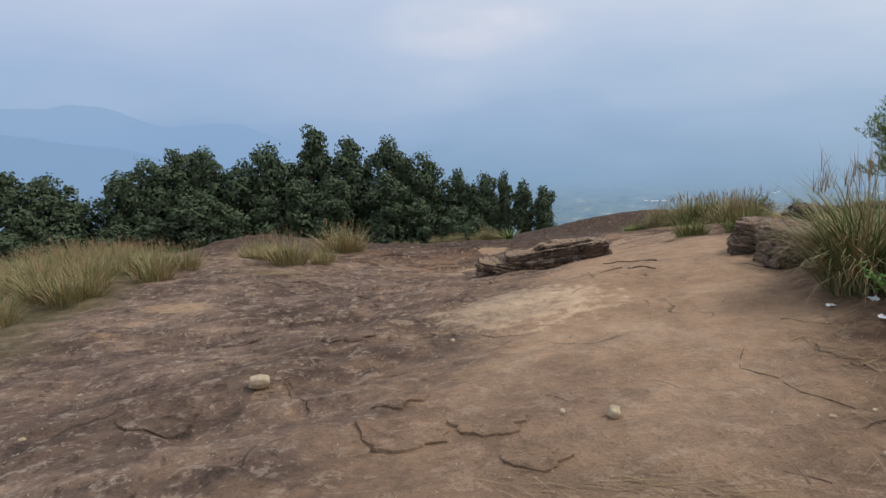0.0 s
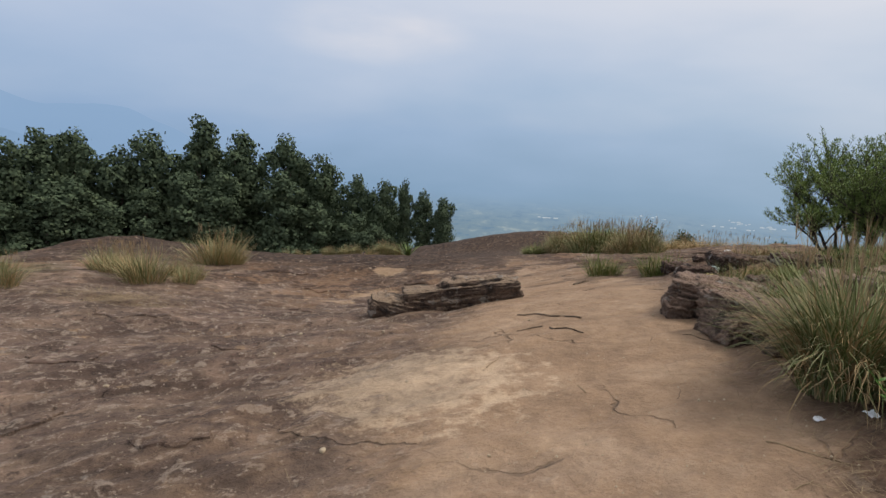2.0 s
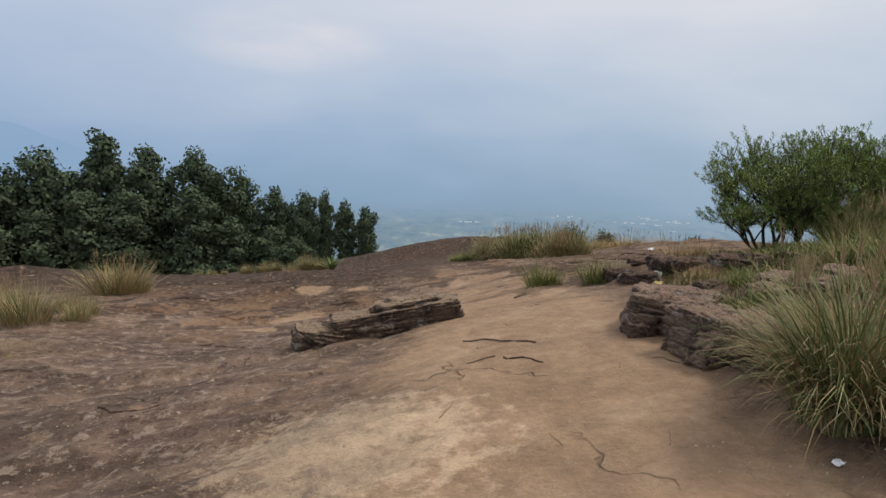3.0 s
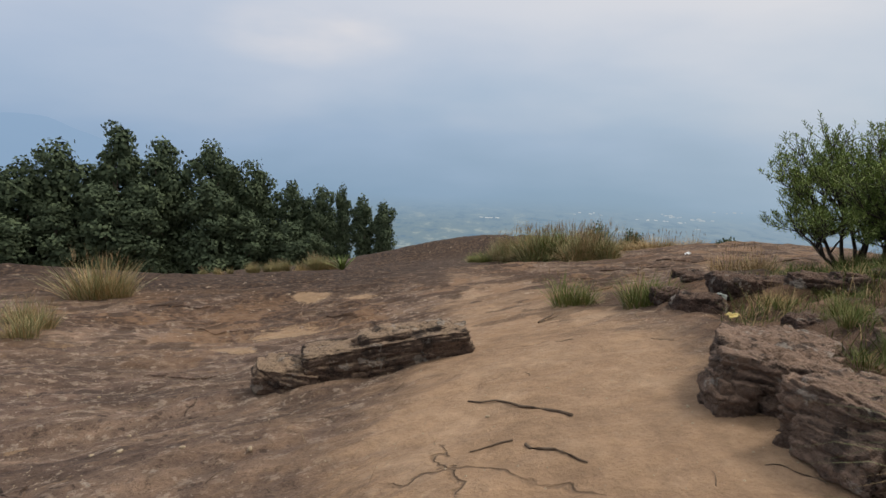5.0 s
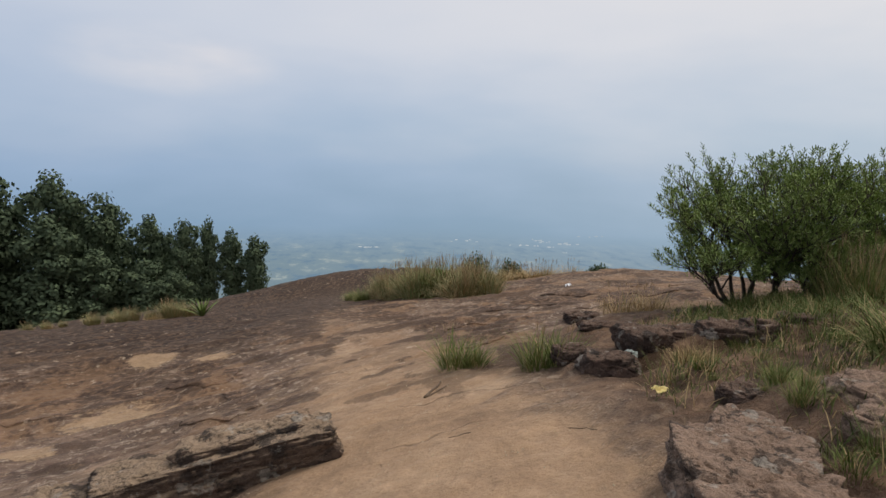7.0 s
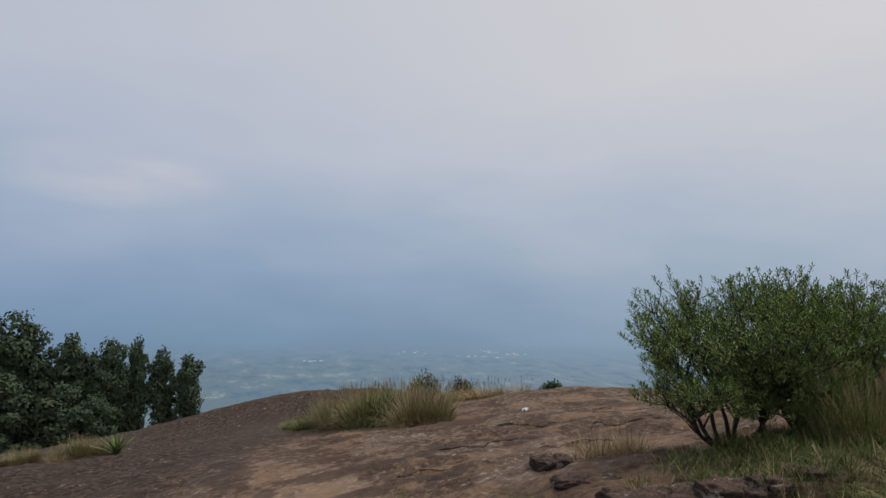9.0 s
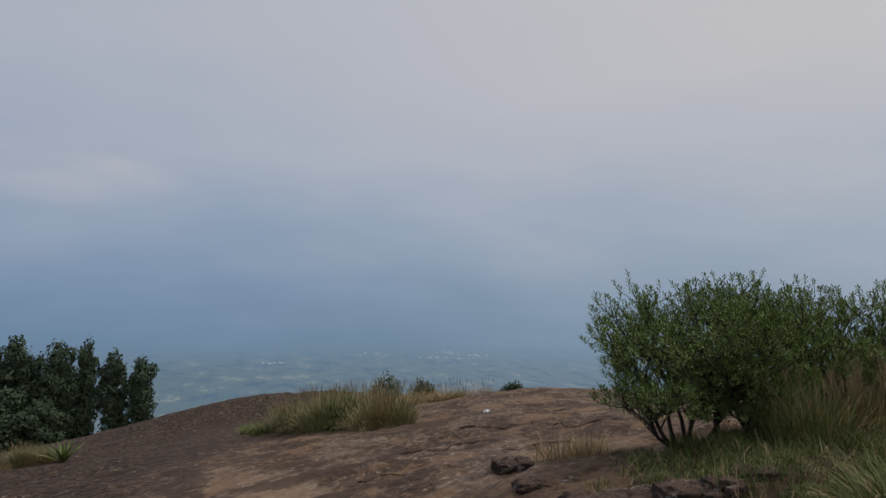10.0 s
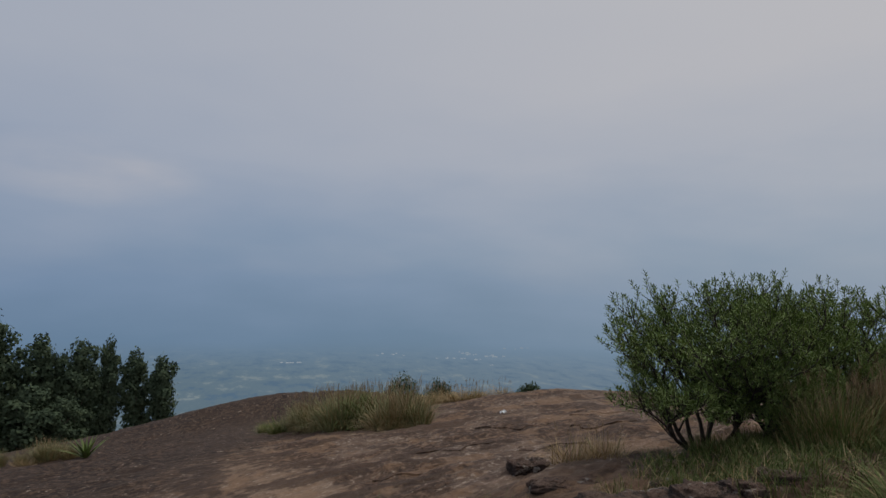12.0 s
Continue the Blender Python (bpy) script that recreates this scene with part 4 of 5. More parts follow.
def rock_flake(x, y, r, seed, thick=0.014):
    """A thin plate of weathered rock, lifted a little at its rim, lying on the dome."""
    rr = random.Random(seed)
    n = 22
    verts, faces = [], []
    rim = [r * (0.75 + 0.45 * noise.noise((2 * math.cos(6.283 * k / n) + seed, 2 * math.sin(6.283 * k / n), seed))) for k in range(n)]
    for f, up in ((1.04, -0.02), (1.0, thick), (0.88, thick * 1.15), (0.5, thick * 0.8)):
        for k in range(n):
            a = 6.283 * k / n
            px, py = x + 1.35 * rim[k] * f * math.cos(a), y + rim[k] * f * math.sin(a)
            verts.append((px, py, ground_z(px, py) + up + (0.004 * rr.uniform(-1, 1) if f < 1 else 0)))
    for j in range(3):
        for k in range(n):
            faces.append((j * n + k, j * n + (k + 1) % n, (j + 1) * n + (k + 1) % n, (j + 1) * n + k))
    verts.append((x, y, ground_z(x, y) + thick * 0.8))
    faces += [(3 * n + k, 3 * n + (k + 1) % n, 4 * n) for k in range(n)]
    tagged(new("rock_flake", mesh_from("rock_flake", verts, faces, ROCK)), "thin weathered rock plate loosening from the dome", "rock", "rock flakes")


for k, (x, y, r) in enumerate(((2.15, 1.78, 0.20), (1.75, 1.62, 0.22), (1.55, 2.05, 0.16), (2.45, 1.45, 0.14), (0.6, 3.2, 0.22), (-0.9, 3.6, 0.30), (-1.6, 4.8, 0.34), (-0.2, 5.3, 0.24),
                               (-2.2, 6.4, 0.40), (-0.8, 8.6, 0.35), (0.9, 10.5, 0.35), (0.2, 12.6, 0.45), (4.4, 13.5, 0.5), (5.6, 15.0, 0.6), (7.4, 16.8, 0.7), (8.6, 15.4, 0.6), (3.9, 11.2, 0.35), (-1.9, 11.8, 0.5),
                               (0.1, 1.7, 0.24), (6.6, 13.2, 0.5), (9.8, 17.5, 0.7), (-3.4, 13.5, 0.6))):
    rock_flake(x, y, r, 400 + k, 0.011 + 0.016 * r)

# loose stones on the path
put_stone("loose_stone", 0.51, 2.13, 0.03, (0.062, 0.045, 0.036), PEBBLE, 50, 25, "pale tan loose stone on bare rock", "stone", cuts=7, square=0.3, rough=0.14, group="loose stones")
put_stone("loose_stone", 2.76, 1.89, 0.02, (0.028, 0.030, 0.022), PEBBLE, 51, 5, "small pale loose stone on the path", "stone", cuts=5, square=0.2, rough=0.35, group="loose stones")
for k in range(30):
    x, y = rnd.uniform(-1.5, 4.2), rnd.uniform(0.9, 8.5)
    q = rnd.uniform(0.006, 0.014)
    put_stone("loose_stone", x, y, q * 0.4, (q * 1.4, q, q * 0.8), PEBBLE, 60 + k, rnd.uniform(0, 360), "small pale loose stone on the path", "stone", cuts=2, square=0.2, rough=0.35, group="loose stones")
GRAVEL_V, GRAVEL_F = [], []
for k in range(2600):
    x, y = rnd.uniform(-3, 4.6), rnd.uniform(0.5, 12)
    q = rnd.uniform(0.003, 0.009)
    z = ground_z(x, y)
    i0 = len(GRAVEL_V)
    for dx, dy, dz in ((1, 0, 0), (-0.3, 0.9, 0.1), (-0.8, -0.5, 0), (0.1, -0.8, 0.2), (0, 0.1, 1.1)):
        GRAVEL_V.append((x + dx * q * rnd.uniform(0.7, 1.4), y + dy * q, z + dz * q))
    GRAVEL_F += [(i0, i0 + 1, i0 + 4), (i0 + 1, i0 + 2, i0 + 4), (i0 + 2, i0 + 3, i0 + 4), (i0 + 3, i0, i0 + 4)]
tagged(new("gravel", mesh_from("gravel", GRAVEL_V, GRAVEL_F, PEBBLE)), "fine pale grit scattered over the rock", "gravel", kind="stuff")


# ---- twigs and straw ----
def tube_mesh(name, paths, material, sides=6):
    """Tapered round tubes along lists of (point, radius)."""
    verts, faces = [], []
    for path_pts in paths:
        i0 = len(verts)
        for k, (p, rad) in enumerate(path_pts):
            q = path_pts[min(k + 1, len(path_pts) - 1)][0] - path_pts[max(k - 1, 0)][0]
            q = q.normalized() if q.length > 1e-6 else Vector((0, 0, 1))
            a = q.orthogonal().normalized()
            b = q.cross(a)
            for j in range(sides):
                t = 2 * math.pi * j / sides
                verts.append(tuple(p + (a * math.cos(t) + b * math.sin(t)) * rad))
        for k in range(len(path_pts) - 1):
            for j in range(sides):
                faces.append((i0 + k * sides + j, i0 + k * sides + (j + 1) % sides, i0 + (k + 1) * sides + (j + 1) % sides, i0 + (k + 1) * sides + j))
        faces.append(tuple(i0 + j for j in range(sides))[::-1])
        faces.append(tuple(i0 + (len(path_pts) - 1) * sides + j for j in range(sides)))
    return mesh_from(name, verts, faces, material, True)


def stick(x0, y0, x1, y1, rad, label, material=None, group="fallen sticks", bend=0.04):
    pts = []
    n = 9
    ux, uy = y1 - y0, x0 - x1
    for k in range(n):
        f = k / (n - 1)
        w = bend * (noise.noise((f * 3, x0 * 7, y0)) + 0.6 * math.sin(f * 3.1))
        x, y = x0 + (x1 - x0) * f + ux * w, y0 + (y1 - y0) * f + uy * w
        pts.append((Vector((x, y, ground_z(x, y) + rad * 0.7)), rad * (1 - 0.5 * f)))
    return tagged(new("stick", tube_mesh("stick", [pts], material or TWIG, 5)), label, "stick", group)


stick(2.95, 5.77, 2.36, 6.26, 0.011, "dark weathered stick lying on the path", bend=0.08)
stick(2.68, 5.46, 2.95, 5.21, 0.009, "short dark stick lying on the path")
stick(2.62, 5.52, 2.40, 5.46, 0.006, "thin twig lying on the path")
stick(3.05, 8.9, 3.25, 9.35, 0.014, "forked twig lying on the path")
stick(3.05, 8.9, 3.30, 9.15, 0.008, "forked twig lying on the path")
stick(3.40, 2.80, 3.74, 2.02, 0.004, "thin dark root lying in the dust", bend=0.16)
stick(0.68, 2.31, 1.34, 2.60, 0.0028, "long pale grass stem on the rock", STRAW, bend=0.10)
stick(3.72, 3.35, 4.02, 3.12, 0.004, "pale dry stem lying in the dust", STRAW, bend=0.05)
for k in range(26):
    x, y = rnd.uniform(0.0, 4.4), rnd.uniform(0.9, 9.0)
    a, L = rnd.uniform(0, 3.14), rnd.uniform(0.07, 0.26)
    stick(x, y, x + L * math.cos(a), y + L * math.sin(a), rnd.uniform(0.002, 0.0042), "thin dry twig on the ground", TWIG if k % 3 else STRAW, "scattered twigs", 0.10)
straw = Strips(77)
for k in range(1500):
    if k % 5:
        x, y = 4.15 + rnd.gauss(0, 0.28), rnd.uniform(1.4, 4.6)
    else:
        x, y = rnd.uniform(-2, 4.5), rnd.uniform(0.8, 10)
    straw.blade((x, y, ground_z(x, y) + 0.008), rnd.uniform(0, 6.28), 1.5, 0.1, rnd.uniform(0.05, 0.26), 0.0032, 3)
for k in range(260):
    x, y = 2.95 + rnd.gauss(0, 0.28), 1.25 + rnd.gauss(0, 0.10)
    straw.blade((x, y, ground_z(x, y) + 0.008), rnd.uniform(-0.8, 0.3), 1.5, 0.1, rnd.uniform(0.05, 0.3), 0.004, 3)
for k in range(900):
    x, y = -3.0 + rnd.gauss(0, 0.45), 7.1 + rnd.gauss(0, 0.22)
    straw.blade((x, y, ground_z(x, y) + 0.01), rnd.uniform(0, 6.28), 1.45, 0.1, rnd.uniform(0.08, 0.3), 0.006, 3)
tagged(new("straw_litter", straw.mesh("straw_litter", STRAW)), "loose dry straw strewn on the ground", "straw", kind="stuff")


# ---- litter ----
def crumpled(name, x, y, size, material, seed, label, up=0.0):
    bm = bmesh.new()
    bmesh.ops.create_grid(bm, x_segments=7, y_segments=6, size=1)
    for v in bm.verts:
        n = noise.noise((v.co.x * 1.7, v.co.y * 1.7, seed * 5.1))
        v.co = Vector((v.co.x * size * (1 - 0.25 * abs(n)), v.co.y * size * 0.75, size * (0.35 + 0.6 * n + 0.35 * noise.noise((v.co.x * 4, v.co.y * 4, seed)))))
    bmesh.ops.solidify(bm, geom=bm.faces[:], thickness=0.0015)
    me = bpy.data.meshes.new(name)
    bm.to_mesh(me)
    bm.free()
    me.materials.append(material)
    ob = new(name, me)
    ob.matrix_world = pose(x, y, ground_z(x, y) + up, 0, 0, seed * 47)
    return tagged(ob, label, "litter", "paper litter")


crumpled("paper_scrap", 4.06, 3.62, 0.030, PAPER, 1, "crumpled dirty white paper scrap on the soil", 0.01)
crumpled("paper_scrap", 4.30, 3.62, 0.036, PAPER, 2, "crumpled white paper scrap below the grass", 0.01)
crumpled("paper_scrap", 4.24, 3.16, 0.045, PAPER, 3, "crumpled white paper napkin on the soil", 0.01)
crumpled("paper_scrap", 4.20, 2.48, 0.045, PAPER, 4, "torn white paper scrap beside a boulder", 0.01)
crumpled("paper_scrap", 8.31, 20.0, 0.10, PAPER, 5, "white paper scrap far off on the rock", 0.02)
crumpled("yellow_wrapper", 4.47, 7.47, 0.052, YELLOW, 6, "crumpled yellow wrapper beside the ledge", 0.04)


def paper_cup(x, y):
    e = holder("paper_cup", x, y, ground_z(x, y) + 0.038, 30)
    e.matrix_world = pose(x, y, ground_z(x, y) + 0.038, 62, 12, 35)
    bm = bmesh.new()
    bmesh.ops.create_cone(bm, cap_ends=False, segments=20, radius1=0.029, radius2=0.042, depth=0.095)
    bmesh.ops.solidify(bm, geom=bm.faces[:], thickness=0.0015)
    for v in bm.verts:
        v.co.x *= 1 + 0.10 * noise.noise(v.co * 22)
    me = bpy.data.meshes.new("cup_wall")
    bm.to_mesh(me)
    bm.free()
    me.materials.append(PAPER)
    wall = part("cup_wall", me, e)
    bm = bmesh.new()
    bmesh.ops.create_cone(bm, cap_ends=True, segments=20, radius1=0.0285, radius2=0.0285, depth=0.003)
    bmesh.ops.translate(bm, verts=bm.verts[:], vec=(0, 0, -0.043))
    me = bpy.data.meshes.new("cup_bottom")
    bm.to_mesh(me)
    bm.free()
    me.materials.append(PAPER)
    part("cup_bottom", me, e)
    bm = bmesh.new()
    for k in range(20):
        a, b2 = 2 * math.pi * k / 20, 2 * math.pi * (k + 1) / 20
        q = [bm.verts.new((r2 * math.cos(t), r2 * math.sin(t), z2)) for t, r2, z2 in ((a, 0.042, 0.046), (b2, 0.042, 0.046), (b2, 0.0448, 0.0475), (a, 0.0448, 0.0475))]
        bm.faces.new(q)
    me = bpy.data.meshes.new("rim")
    bm.to_mesh(me)
    bm.free()
    me.materials.append(PAPER)
    part("rim", me, wall, "rolled rim")
    e.scale = (0.8, 0.8, 0.8)
    tagged(e, "white paper cup lying tipped on the soil", "cup")


paper_cup(4.29, 2.88)


# ---- bush, plants and trees ----
def branches(r, start, heading, length, rad, depth, paths, tips, wiggle=0.5, splits=(2, 3), shrink=0.72, lift=0.04):
    p, d = start.copy(), heading.normalized()
    pts = [(p.copy(), rad)]
    segs = 5
    for k in range(segs):
        d = (d + Vector((r.uniform(-1, 1), r.uniform(-1, 1), r.uniform(-0.6, 1))) * wiggle * 0.35 + Vector((0, 0, lift * 0.4))).normalized()
        p = p + d * length / segs
        pts.append((p.copy(), rad * (1 - 0.45 * (k + 1) / segs)))
        if depth > 0 and k >= 1 and r.random() < 0.75:
            side = (d + Vector((r.uniform(-1, 1), r.uniform(-1, 1), r.uniform(-0.3, 0.8))) * 0.9).normalized()
            branches(r, p, side, length * shrink * 0.8, rad * 0.5, depth - 1, paths, tips, wiggle, splits, shrink, lift)
    paths.append(pts)
    if depth <= 1:
        tips.append((pts, d))
    if depth <= 0:
        return
    for k in range(r.choice(splits)):
        nd = (d + Vector((r.uniform(-1, 1), r.uniform(-1, 1), r.uniform(-0.55, 0.6))) * 0.95).normalized()
        branches(r, p, nd, length * shrink, rad * 0.55, depth - 1, paths, tips, wiggle, splits, shrink, lift)


def build_bush(x, y, seed, stems, label, height=0.85, leaf_size=0.080, per_tip=8, name="bush"):
    r = random.Random(seed)
    e = holder(name, x, y, ground_z(x, y) - 0.03)
    leaves = Strips(seed + 9)
    for dx, dy, az, tilt, L in stems:
        paths, tips = [], []
        h = Vector((math.sin(tilt) * math.cos(az), math.sin(tilt) * math.sin(az), math.cos(tilt)))
        branches(r, Vector((dx, dy, 0)), h, L * height, 0.030, 3, paths, tips)
        thick = [q for q in paths if q[0][1] > 0.012]
        stem = part("stem", tube_mesh("stem", thick, BUSH_BARK, 6), e)
        tagged(part("twig_growth", tube_mesh("twig_growth", [q for q in paths if q[0][1] <= 0.012], BUSH_BARK, 4), stem), kind="stuff")
        shoots = []
        for pts, d in tips:
            if pts[-1][0].z < 0.42 * height and r.random() < 0.7:
                continue
            for k in range(per_tip // 2):
                f = r.uniform(0.40, 1.0)
                i = min(int(f * 5), 4)
                b = pts[i][0].lerp(pts[i + 1][0], f * 5 - i) + Vector((r.gauss(0, 0.035), r.gauss(0, 0.035), r.gauss(0, 0.03)))
                ld = (d * 0.8 + Vector((r.uniform(-1, 1), r.uniform(-1, 1), r.uniform(-0.5, 0.9)))).normalized()
                leaves.leaf(b, ld, Vector((r.uniform(-0.5, 0.5), r.uniform(-0.5, 0.5), 1)), leaf_size * r.uniform(0.55, 1.0), leaf_size * 0.24)
            # an upright shoot with leaves in a spiral round it
            sd = (d * 0.7 + Vector((r.gauss(0, 0.25), r.gauss(0, 0.25), 0.5))).normalized()
            side = sd.orthogonal().normalized()
            side2 = sd.cross(side)
            L2 = r.uniform(0.05, 0.12)
            shoots.append([(pts[-1][0], 0.004), (pts[-1][0] + sd * L2, 0.002)])
            for k in range(10):
                f, a = k / 9, k * 2.4
                ld = (sd * (0.55 + 0.8 * f) + (side * math.cos(a) + side2 * math.sin(a)) * (1.0 - 0.35 * f)).normalized()
                leaves.leaf(pts[-1][0] + sd * L2 * f, ld, Vector((0, 0, 1)) + side * 0.3, leaf_size * r.uniform(0.65, 1.0), leaf_size * 0.22)
        tagged(part("shoot_growth", tube_mesh("shoot_growth", shoots, BUSH_BARK, 3), stem), kind="stuff")
    part("foliage", leaves.mesh("foliage", BUSH_LEAF), e)
    e.scale = (1.0, 1.0, 0.92)
    return tagged(e, label, "bush")


build_bush(7.25, 10.9, 3, [(0, 0, 2.9, 0.44, 0.85), (0.02, -0.03, 3.3, 0.80, 0.72), (0.1, 0.05, 2.2, 0.35, 1.0), (0.2, 0.0, 1.2, 0.30, 1.05), (0.3, 0.1, 0.2, 0.45, 1.0), (0.15, -0.1, 4.3, 0.40, 0.95), (0.35, -0.05, 5.4, 0.5, 1.0)],
           "rounded green bush with dark crooked stems on the rock's edge")
build_bush(8.45, 11.0, 14, [(0, 0, 2.7, 0.45, 1.0), (0.1, 0.05, 1.8, 0.35, 1.05), (0.2, 0.0, 0.8, 0.35, 1.0), (0.1, -0.1, 4.4, 0.4, 1.0), (0.3, 0, 5.6, 0.5, 0.95)],
           "rounded green bush merging with its neighbour")
build_bush(7.9, 10.2, 25, [(0, 0, 2.5, 0.5, 0.5), (0.1, 0, 5.4, 0.5, 0.5), (0, 0.1, 4.0, 0.45, 0.55)], "low leafy shoots below the bushes", 0.75, 0.085, 9)
for x, y, sd in ((8.9, 10.1, 47), (7.65, 10.5, 58)):
    build_bush(x, y, sd, [(0, 0, 2.5, 0.6, 0.5), (0.1, 0, 5.4, 0.55, 0.5), (0, 0.1, 4.0, 0.5, 0.55)], "low leafy shoots below the bushes", 0.85, 0.085, 8)
build_bush(9.8, 10.8, 36, [(0, 0, 2.7, 0.4, 0.95), (0.1, 0.05, 1.5, 0.35, 1.0), (0.1, -0.1, 4.4, 0.4, 0.95), (0.3, 0, 5.6, 0.5, 0.95)],
           "rounded green bush beside its neighbour")


def leafy_plant(x, y, n, size, seed, label):
    r = random.Random(seed)
    e = holder("leafy_plant", x, y, ground_z(x, y) - 0.02)
    st, paths = Strips(seed), []
    for k in range(n):
        a, t = r.uniform(0, 6.28), r.uniform(0.05, 0.75)
        L = size * r.uniform(0.6, 1.1)
        d = Vector((math.sin(t) * math.cos(a), math.sin(t) * math.sin(a), math.cos(t)))
        b = Vector((r.uniform(-0.1, 0.1), r.uniform(-0.1, 0.1), 0))
        paths.append([(b, 0.004), (b + d * L * 0.5, 0.003), (b + d * L, 0.002)])
        for j in range(14):
            f = r.uniform(0.25, 1.0)
            ld = (d * 0.4 + Vector((r.uniform(-1, 1), r.uniform(-1, 1), r.uniform(-0.3, 0.6)))).normalized()
            st.leaf(b + d * L * f, ld, Vector((0, 0, 1)), r.uniform(0.04, 0.075), 0.025)
    part("stalk_growth", tube_mesh("stalk_growth", paths, LUSH_LEAF, 4), e)
    part("foliage", st.mesh("foliage", LUSH_LEAF), e)
    tagged(e, label, "plant")


leafy_plant(4.46, 3.30, 40, 0.46, 4, "fresh green leafy weed at the foot of the bank")
leafy_plant(4.62, 2.55, 16, 0.22, 5, "small green leafy weed between boulders")
leafy_plant(4.50, 1.75, 14, 0.18, 6, "small green leafy weed between boulders")


def agave(x, y, n, size, seed):
    e = holder("agave", x, y, ground_z(x, y))
    st = Strips(seed)
    for k in range(n):
        st.blade((0, 0, -0.02), k * 2.4, 0.25 + 0.8 * k / n, 0.35, size * (0.7 + 0.4 * k / n), 0.10, 5)
    part("rosette", st.mesh("rosette", AGAVE_LEAF), e)
    tagged(e, "bright green spiky rosette plant at the rock's edge", "plant")


agave(-3.35, 25.7, 26, 0.95, 3)


def far_shrub(x, y, z, w, h, seed, label):
    r = random.Random(seed)
    e = holder("shrub", x, y, z)
    st = Strips(seed)
    paths = []
    for k in range(7):
        a, t = r.uniform(0, 6.28), r.uniform(0.1, 0.8)
        d = Vector((math.sin(t) * math.cos(a), math.sin(t) * math.sin(a), math.cos(t)))
        paths.append([(Vector((0, 0, -0.1)), 0.03), (d * h * 0.5, 0.02), (d * h * 0.8, 0.01)])
    for k in range(1400):
        d = Vector((r.gauss(0, 1), r.gauss(0, 1), abs(r.gauss(0, 1)))).normalized()
        rad = r.uniform(0.55, 1.0) * (0.85 + 0.3 * noise.noise(d * 2.5 + Vector((seed, 0, 0))))
        b = Vector((d.x * w * rad, d.y * w * rad, d.z * h * rad))
        st.leaf(b, (d + Vector((r.uniform(-1, 1), r.uniform(-1, 1), r.uniform(-1, 1)))).normalized(), Vector((0, 0, 1)), r.uniform(0.10, 0.2), 0.07)
    part("stem_growth", tube_mesh("stem_growth", paths, BUSH_BARK, 5), e)
    part("crown", st.mesh("crown", TREE_LEAF), e)
    tagged(e, label, "shrub", "shrubs past the crest")


def tree_meshes(H, W, seed, leaves_n=5200):
    """A slender upright tree: trunk, limbs and a crown of uneven leaf masses."""
    r = random.Random(seed)
    lean = Vector((r.uniform(-0.04, 0.04), r.uniform(-0.04, 0.04), 1))
    trunk = [(lean * (H * 0.84 * f) + Vector((0.25 * noise.noise((f * 3, seed, 0)), 0.25 * noise.noise((f * 3, 5, seed)), 0)), 0.22 * (1 - 0.85 * f) + 0.02) for f in [k / 10 for k in range(11)]]
    masses, limbs = [], []
    n = 22 if W > 2.2 else 34
    for k in range(n):
        f = 0.14 + 0.76 * (k + r.uniform(-0.3, 0.3)) / (n - 1)
        a = k * 2.4 + r.uniform(-0.5, 0.5)
        taper = 1.0 if f < 0.50 else 1.0 - (0.72 if W > 2.2 else 0.35) * (f - 0.50)
        reach = W * (0.72 if W > 2.2 else 0.5) * taper * r.uniform(0.35, 1.0)
        c = lean * (H * f) + Vector((math.cos(a) * reach, math.sin(a) * reach, 0))
        big = W * r.uniform(0.40, 0.66) * taper
        masses.append((c, big, big * 0.9))
        for q in range(4):
            d = Vector((r.gauss(0, 1), r.gauss(0, 1), r.gauss(0.35, 0.8))).normalized()
            rad = big * r.uniform(0.40, 0.60)
            masses.append((c + d * big * 0.70, rad, rad * r.uniform(0.75, 1.0)))
        if k % 2 == 0:
            root = lean * (H * max(0.12, f - 0.10))
            limbs.append([(root, 0.07), ((root + c) / 2 + Vector((0, 0, 0.2)), 0.05), (c, 0.02)])
    for q in range(5):
        rad = W * r.uniform(0.28, 0.42)
        masses.append((lean * (H * (1.0 - 0.035 * q)) + Vector((r.gauss(0, 0.18) * W * q * 0.6, r.gauss(0, 0.18) * W * q * 0.6, -rad)), rad, rad * 1.1))
    verts, faces = [], []
    tot = sum(m[1] ** 2 for m in masses)
    for c, rad, tall in masses:
        for k in range(int(leaves_n * rad * rad / tot)):
            d = Vector((r.gauss(0, 1), r.gauss(0, 1), r.gauss(0.15, 1))).normalized()
            q = r.uniform(0.74, 1.04 if k % 6 else 1.30) * (0.88 + 0.30 * noise.noise(d * 2.4 + c))
            b = c + Vector((d.x * rad * q, d.y * rad * q, d.z * tall * q))
            face = (d + Vector((r.uniform(-1, 1), r.uniform(-1, 1), r.uniform(-1, 1))) * 0.55).normalized()
            u = face.orthogonal().normalized()
            u = u * math.cos(k) + face.cross(u) * math.sin(k)
            w = face.cross(u)
            L, B = r.uniform(0.22, 0.44), r.uniform(0.085, 0.155)
            i0 = len(verts)
            for p in (b, b + u * L * 0.5 + w * B, b + u * L, b + u * L * 0.5 - w * B):
                verts.append(tuple(p))
            faces.append((i0, i0 + 1, i0 + 2, i0 + 3))
    return [("trunk", tube_mesh("trunk", [trunk], BARK, 8)), ("crown", mesh_from("crown", verts, faces, TREE_LEAF))] + [("limb", tube_mesh("limb", [q], BARK, 5)) for q in limbs]


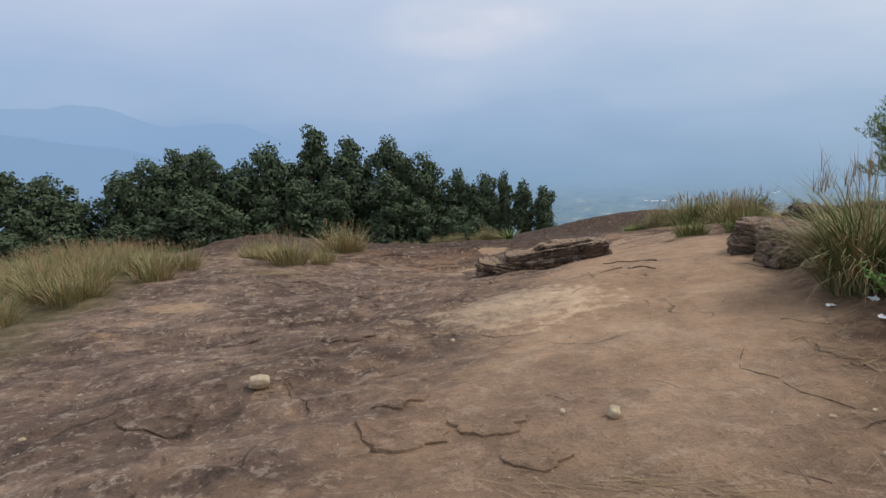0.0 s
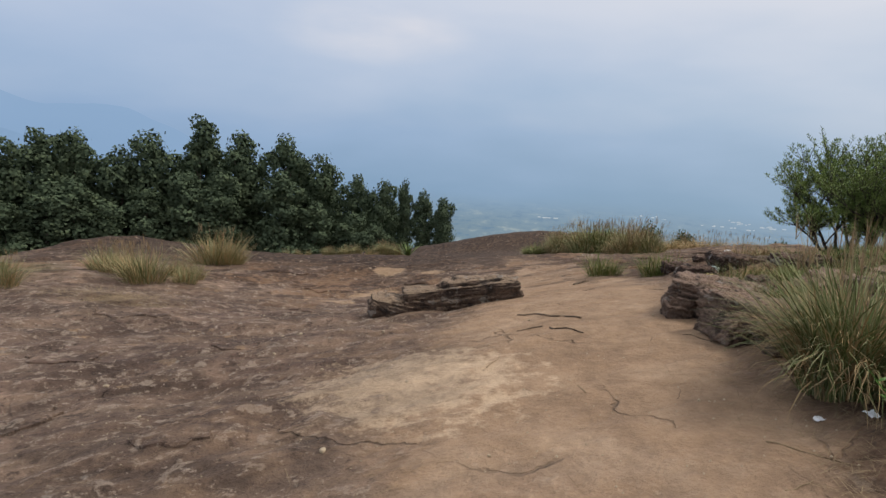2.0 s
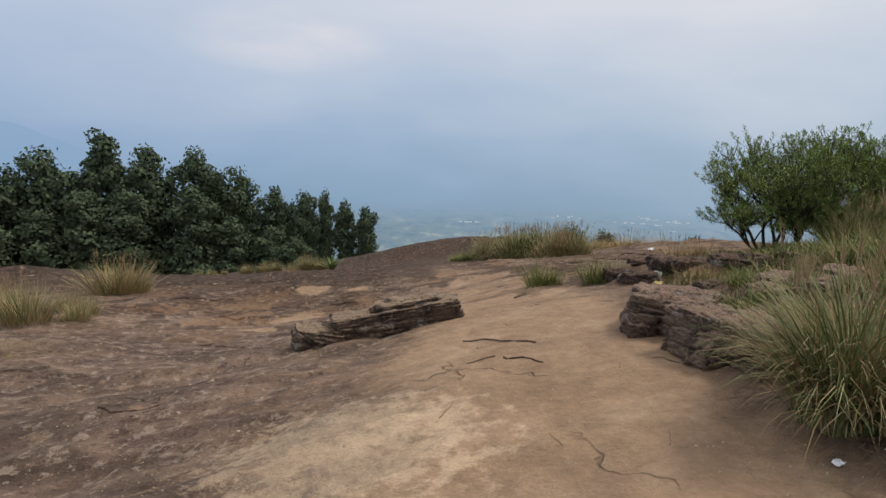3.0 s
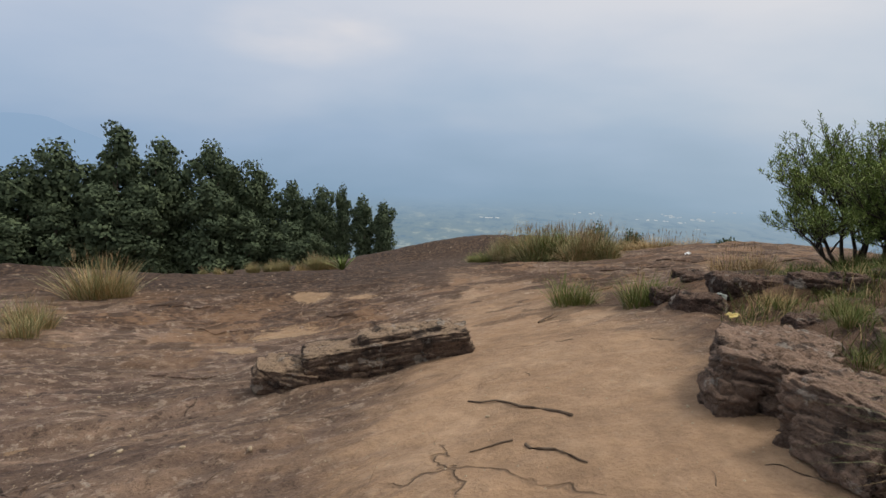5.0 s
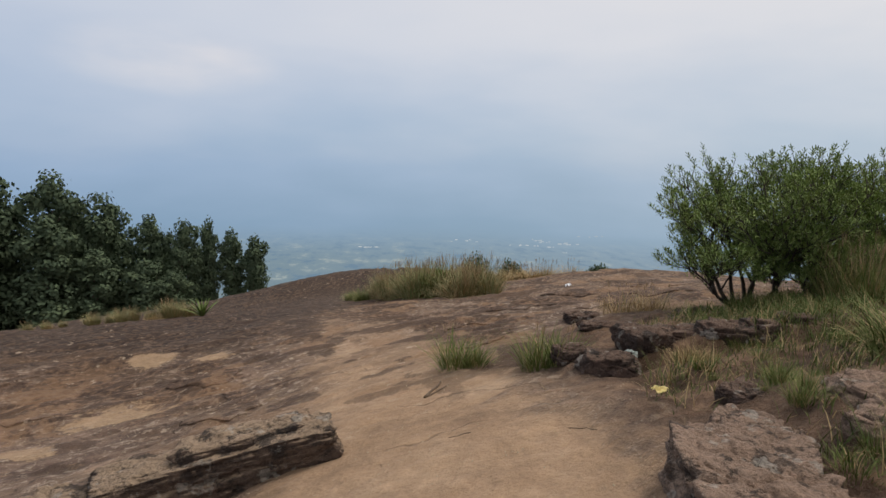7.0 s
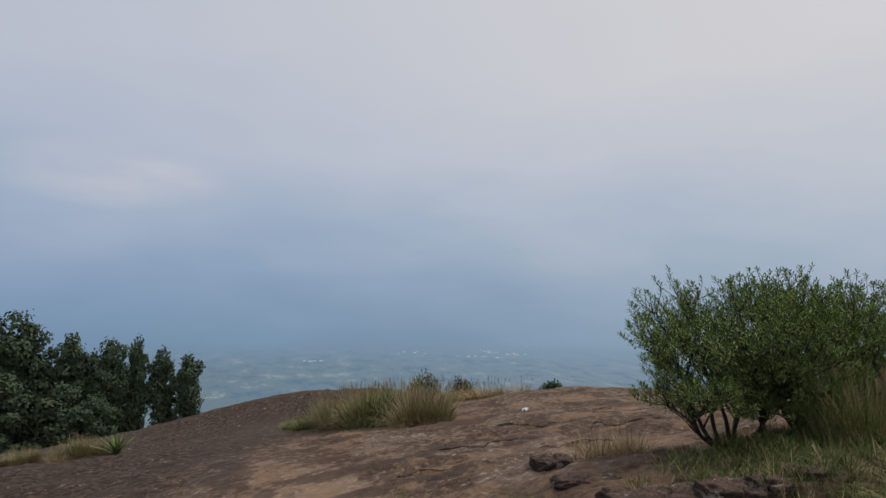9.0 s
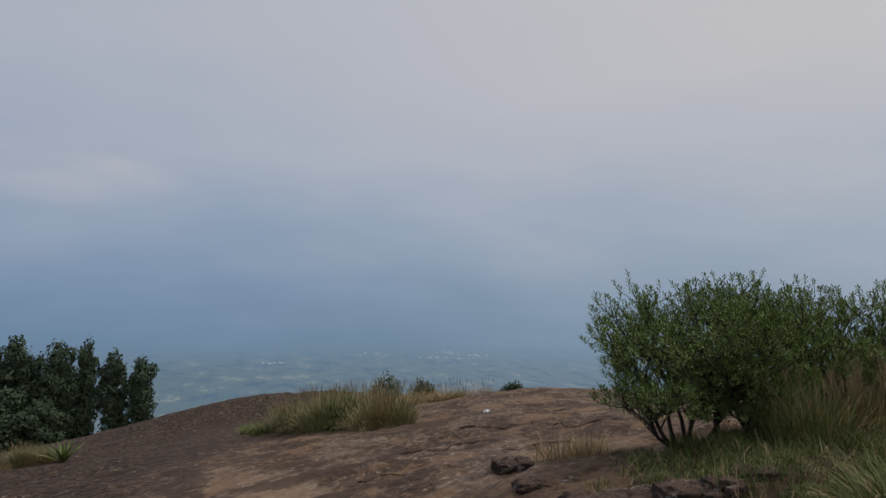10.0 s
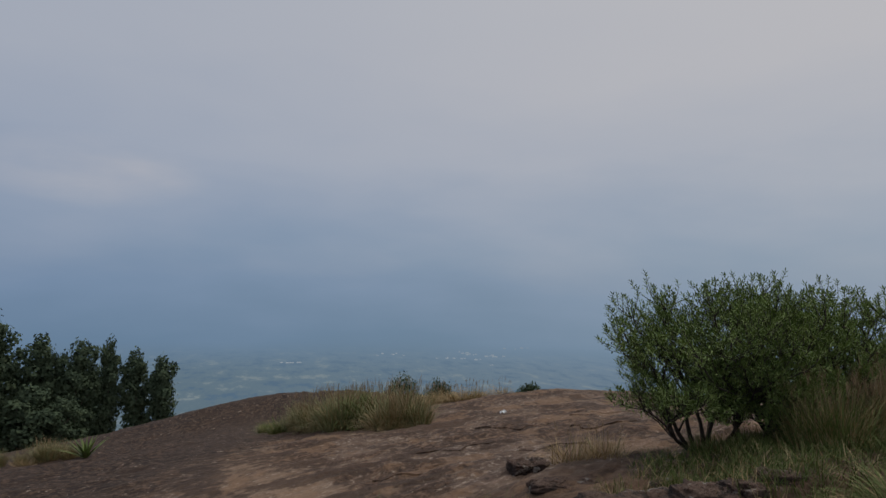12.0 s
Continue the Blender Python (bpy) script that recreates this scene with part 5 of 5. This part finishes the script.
KINDS = [tree_meshes(17, 2.7, 100, 11000), tree_meshes(17, 3.1, 101, 12000), tree_meshes(17, 2.4, 102, 10500), tree_meshes(17, 2.9, 103, 11500), tree_meshes(17, 2.05, 104, 12000)]


def put_tree(x, y, top, kind, turn, wide=1.0):
    z = base_height(x, y) - 0.2
    e = holder("tree", x, y, z, turn)
    k = (top - z) / 17.0
    e.scale = (wide, wide, k)
    trunk = None
    for nm, me in KINDS[kind]:
        ob = part(nm, me, trunk if nm == "limb" else e)
        trunk = ob if nm == "trunk" else trunk
    return tagged(e, "tall dark green slender tree in the grove below the rock", "tree", "grove of trees")


# the front of the grove, west to east: bearing place, height of the top
GROVE = ((-64, 25, 0.5), (-60, 31, -0.2), (-54.9, 38.5, -0.8), (-52.9, 41.3, -1.4), (-49.6, 45.3, -1.6), (-47.3, 47.8, -0.3), (-45.3, 49.9, 0.6), (-43.6, 51.5, 0.6),
         (-40.8, 53.8, -1.0), (-37.8, 56.1, 0.8), (-34.1, 58.6, 2.6), (-31.4, 60.2, 1.0), (-26.5, 62.7, 0.9), (-22.9, 64.1, -1.0),
         (-19.2, 65.4, -3.1), (-16.3, 66.2, -3.6), (-13.8, 66.9, -3.5), (-11.0, 67.4, -4.7), (-8.6, 67.7, -5.2))
for k, (x, y, top) in enumerate(GROVE):
    narrow = k >= len(GROVE) - 3
    wide = (0.62 if k == len(GROVE) - 3 else 0.84) if narrow else (1.2 if k < 14 else 1.0 if k == 14 else 0.85)
    put_tree(x, y, top + 0.15, 4 if narrow else k % 4, 70 * k, wide)
    if not narrow:
        # a second, lower row behind and between, and one in front
        put_tree(x * 1.07 + 1.6, y * 1.07, top - rnd.uniform(1.5, 3.0), (k + 2) % 4, 40 * k + 11, wide)
        put_tree(x * 0.94 - 0.8, y * 0.94, top - rnd.uniform(3.5, 6.0), (k + 1) % 4, 130 * k + 5, wide)

# shrubs that show over the crest
far_shrub(8.3, 34.5, base_height(8.3, 34.5) - 0.1, 1.1, 1.3, 2, "dark green shrub behind the crest of the rock")
far_shrub(10.3, 34.5, base_height(10.3, 34.5) - 0.15, 0.9, 1.1, 3, "dark green shrub behind the crest of the rock")
far_shrub(14.6, 33.0, base_height(14.6, 33.0) + 0.1, 0.8, 0.8, 4, "small green shrub on the crest of the rock")


# ---- far town in the valley ----
def town_building(x, y, w, d, h, rz):
    bm = bmesh.new()
    bmesh.ops.create_cube(bm, size=1)
    for v in bm.verts:
        v.co = Vector((v.co.x * w, v.co.y * d, (v.co.z + 0.5) * h))
    me = bpy.data.meshes.new("town_building")
    bm.to_mesh(me)
    bm.free()
    me.materials.append(TOWN)
    ob = new("town_building", me)
    ob.matrix_world = pose(x, y, -466 + 12 * noise.noise((x / 700, y / 700, 2)) - 3, 0, 0, rz)
    v = [(-w / 2 - 1, -d / 2 - 1, h), (w / 2 + 1, -d / 2 - 1, h), (w / 2 + 1, d / 2 + 1, h), (-w / 2 - 1, d / 2 + 1, h), (-w / 2, 0, h * 1.3), (w / 2, 0, h * 1.3)]
    part("roof", mesh_from("roof", v, [(0, 1, 5, 4), (2, 3, 4, 5), (1, 2, 5), (3, 0, 4)], TOWN), ob)
    return tagged(ob, "pale flat glowing building far off in the hazy valley", "building", "far town")


for cx, cy, sx, sy, n in ((10, 3460, 34, 10, 9), (1180, 3900, 26, 60, 9), (1330, 3720, 60, 22, 8), (1140, 3560, 30, 20, 3), (1010, 3620, 50, 14, 6), (640, 3850, 70, 30, 6), (1180, 3330, 14, 14, 2), (1700, 4150, 90, 30, 4)):
    for k in range(n):
        town_building(cx + rnd.gauss(0, sx), cy + rnd.gauss(0, sy), rnd.uniform(7, 20), rnd.uniform(6, 14), rnd.uniform(3, 6), rnd.uniform(-25, 25))
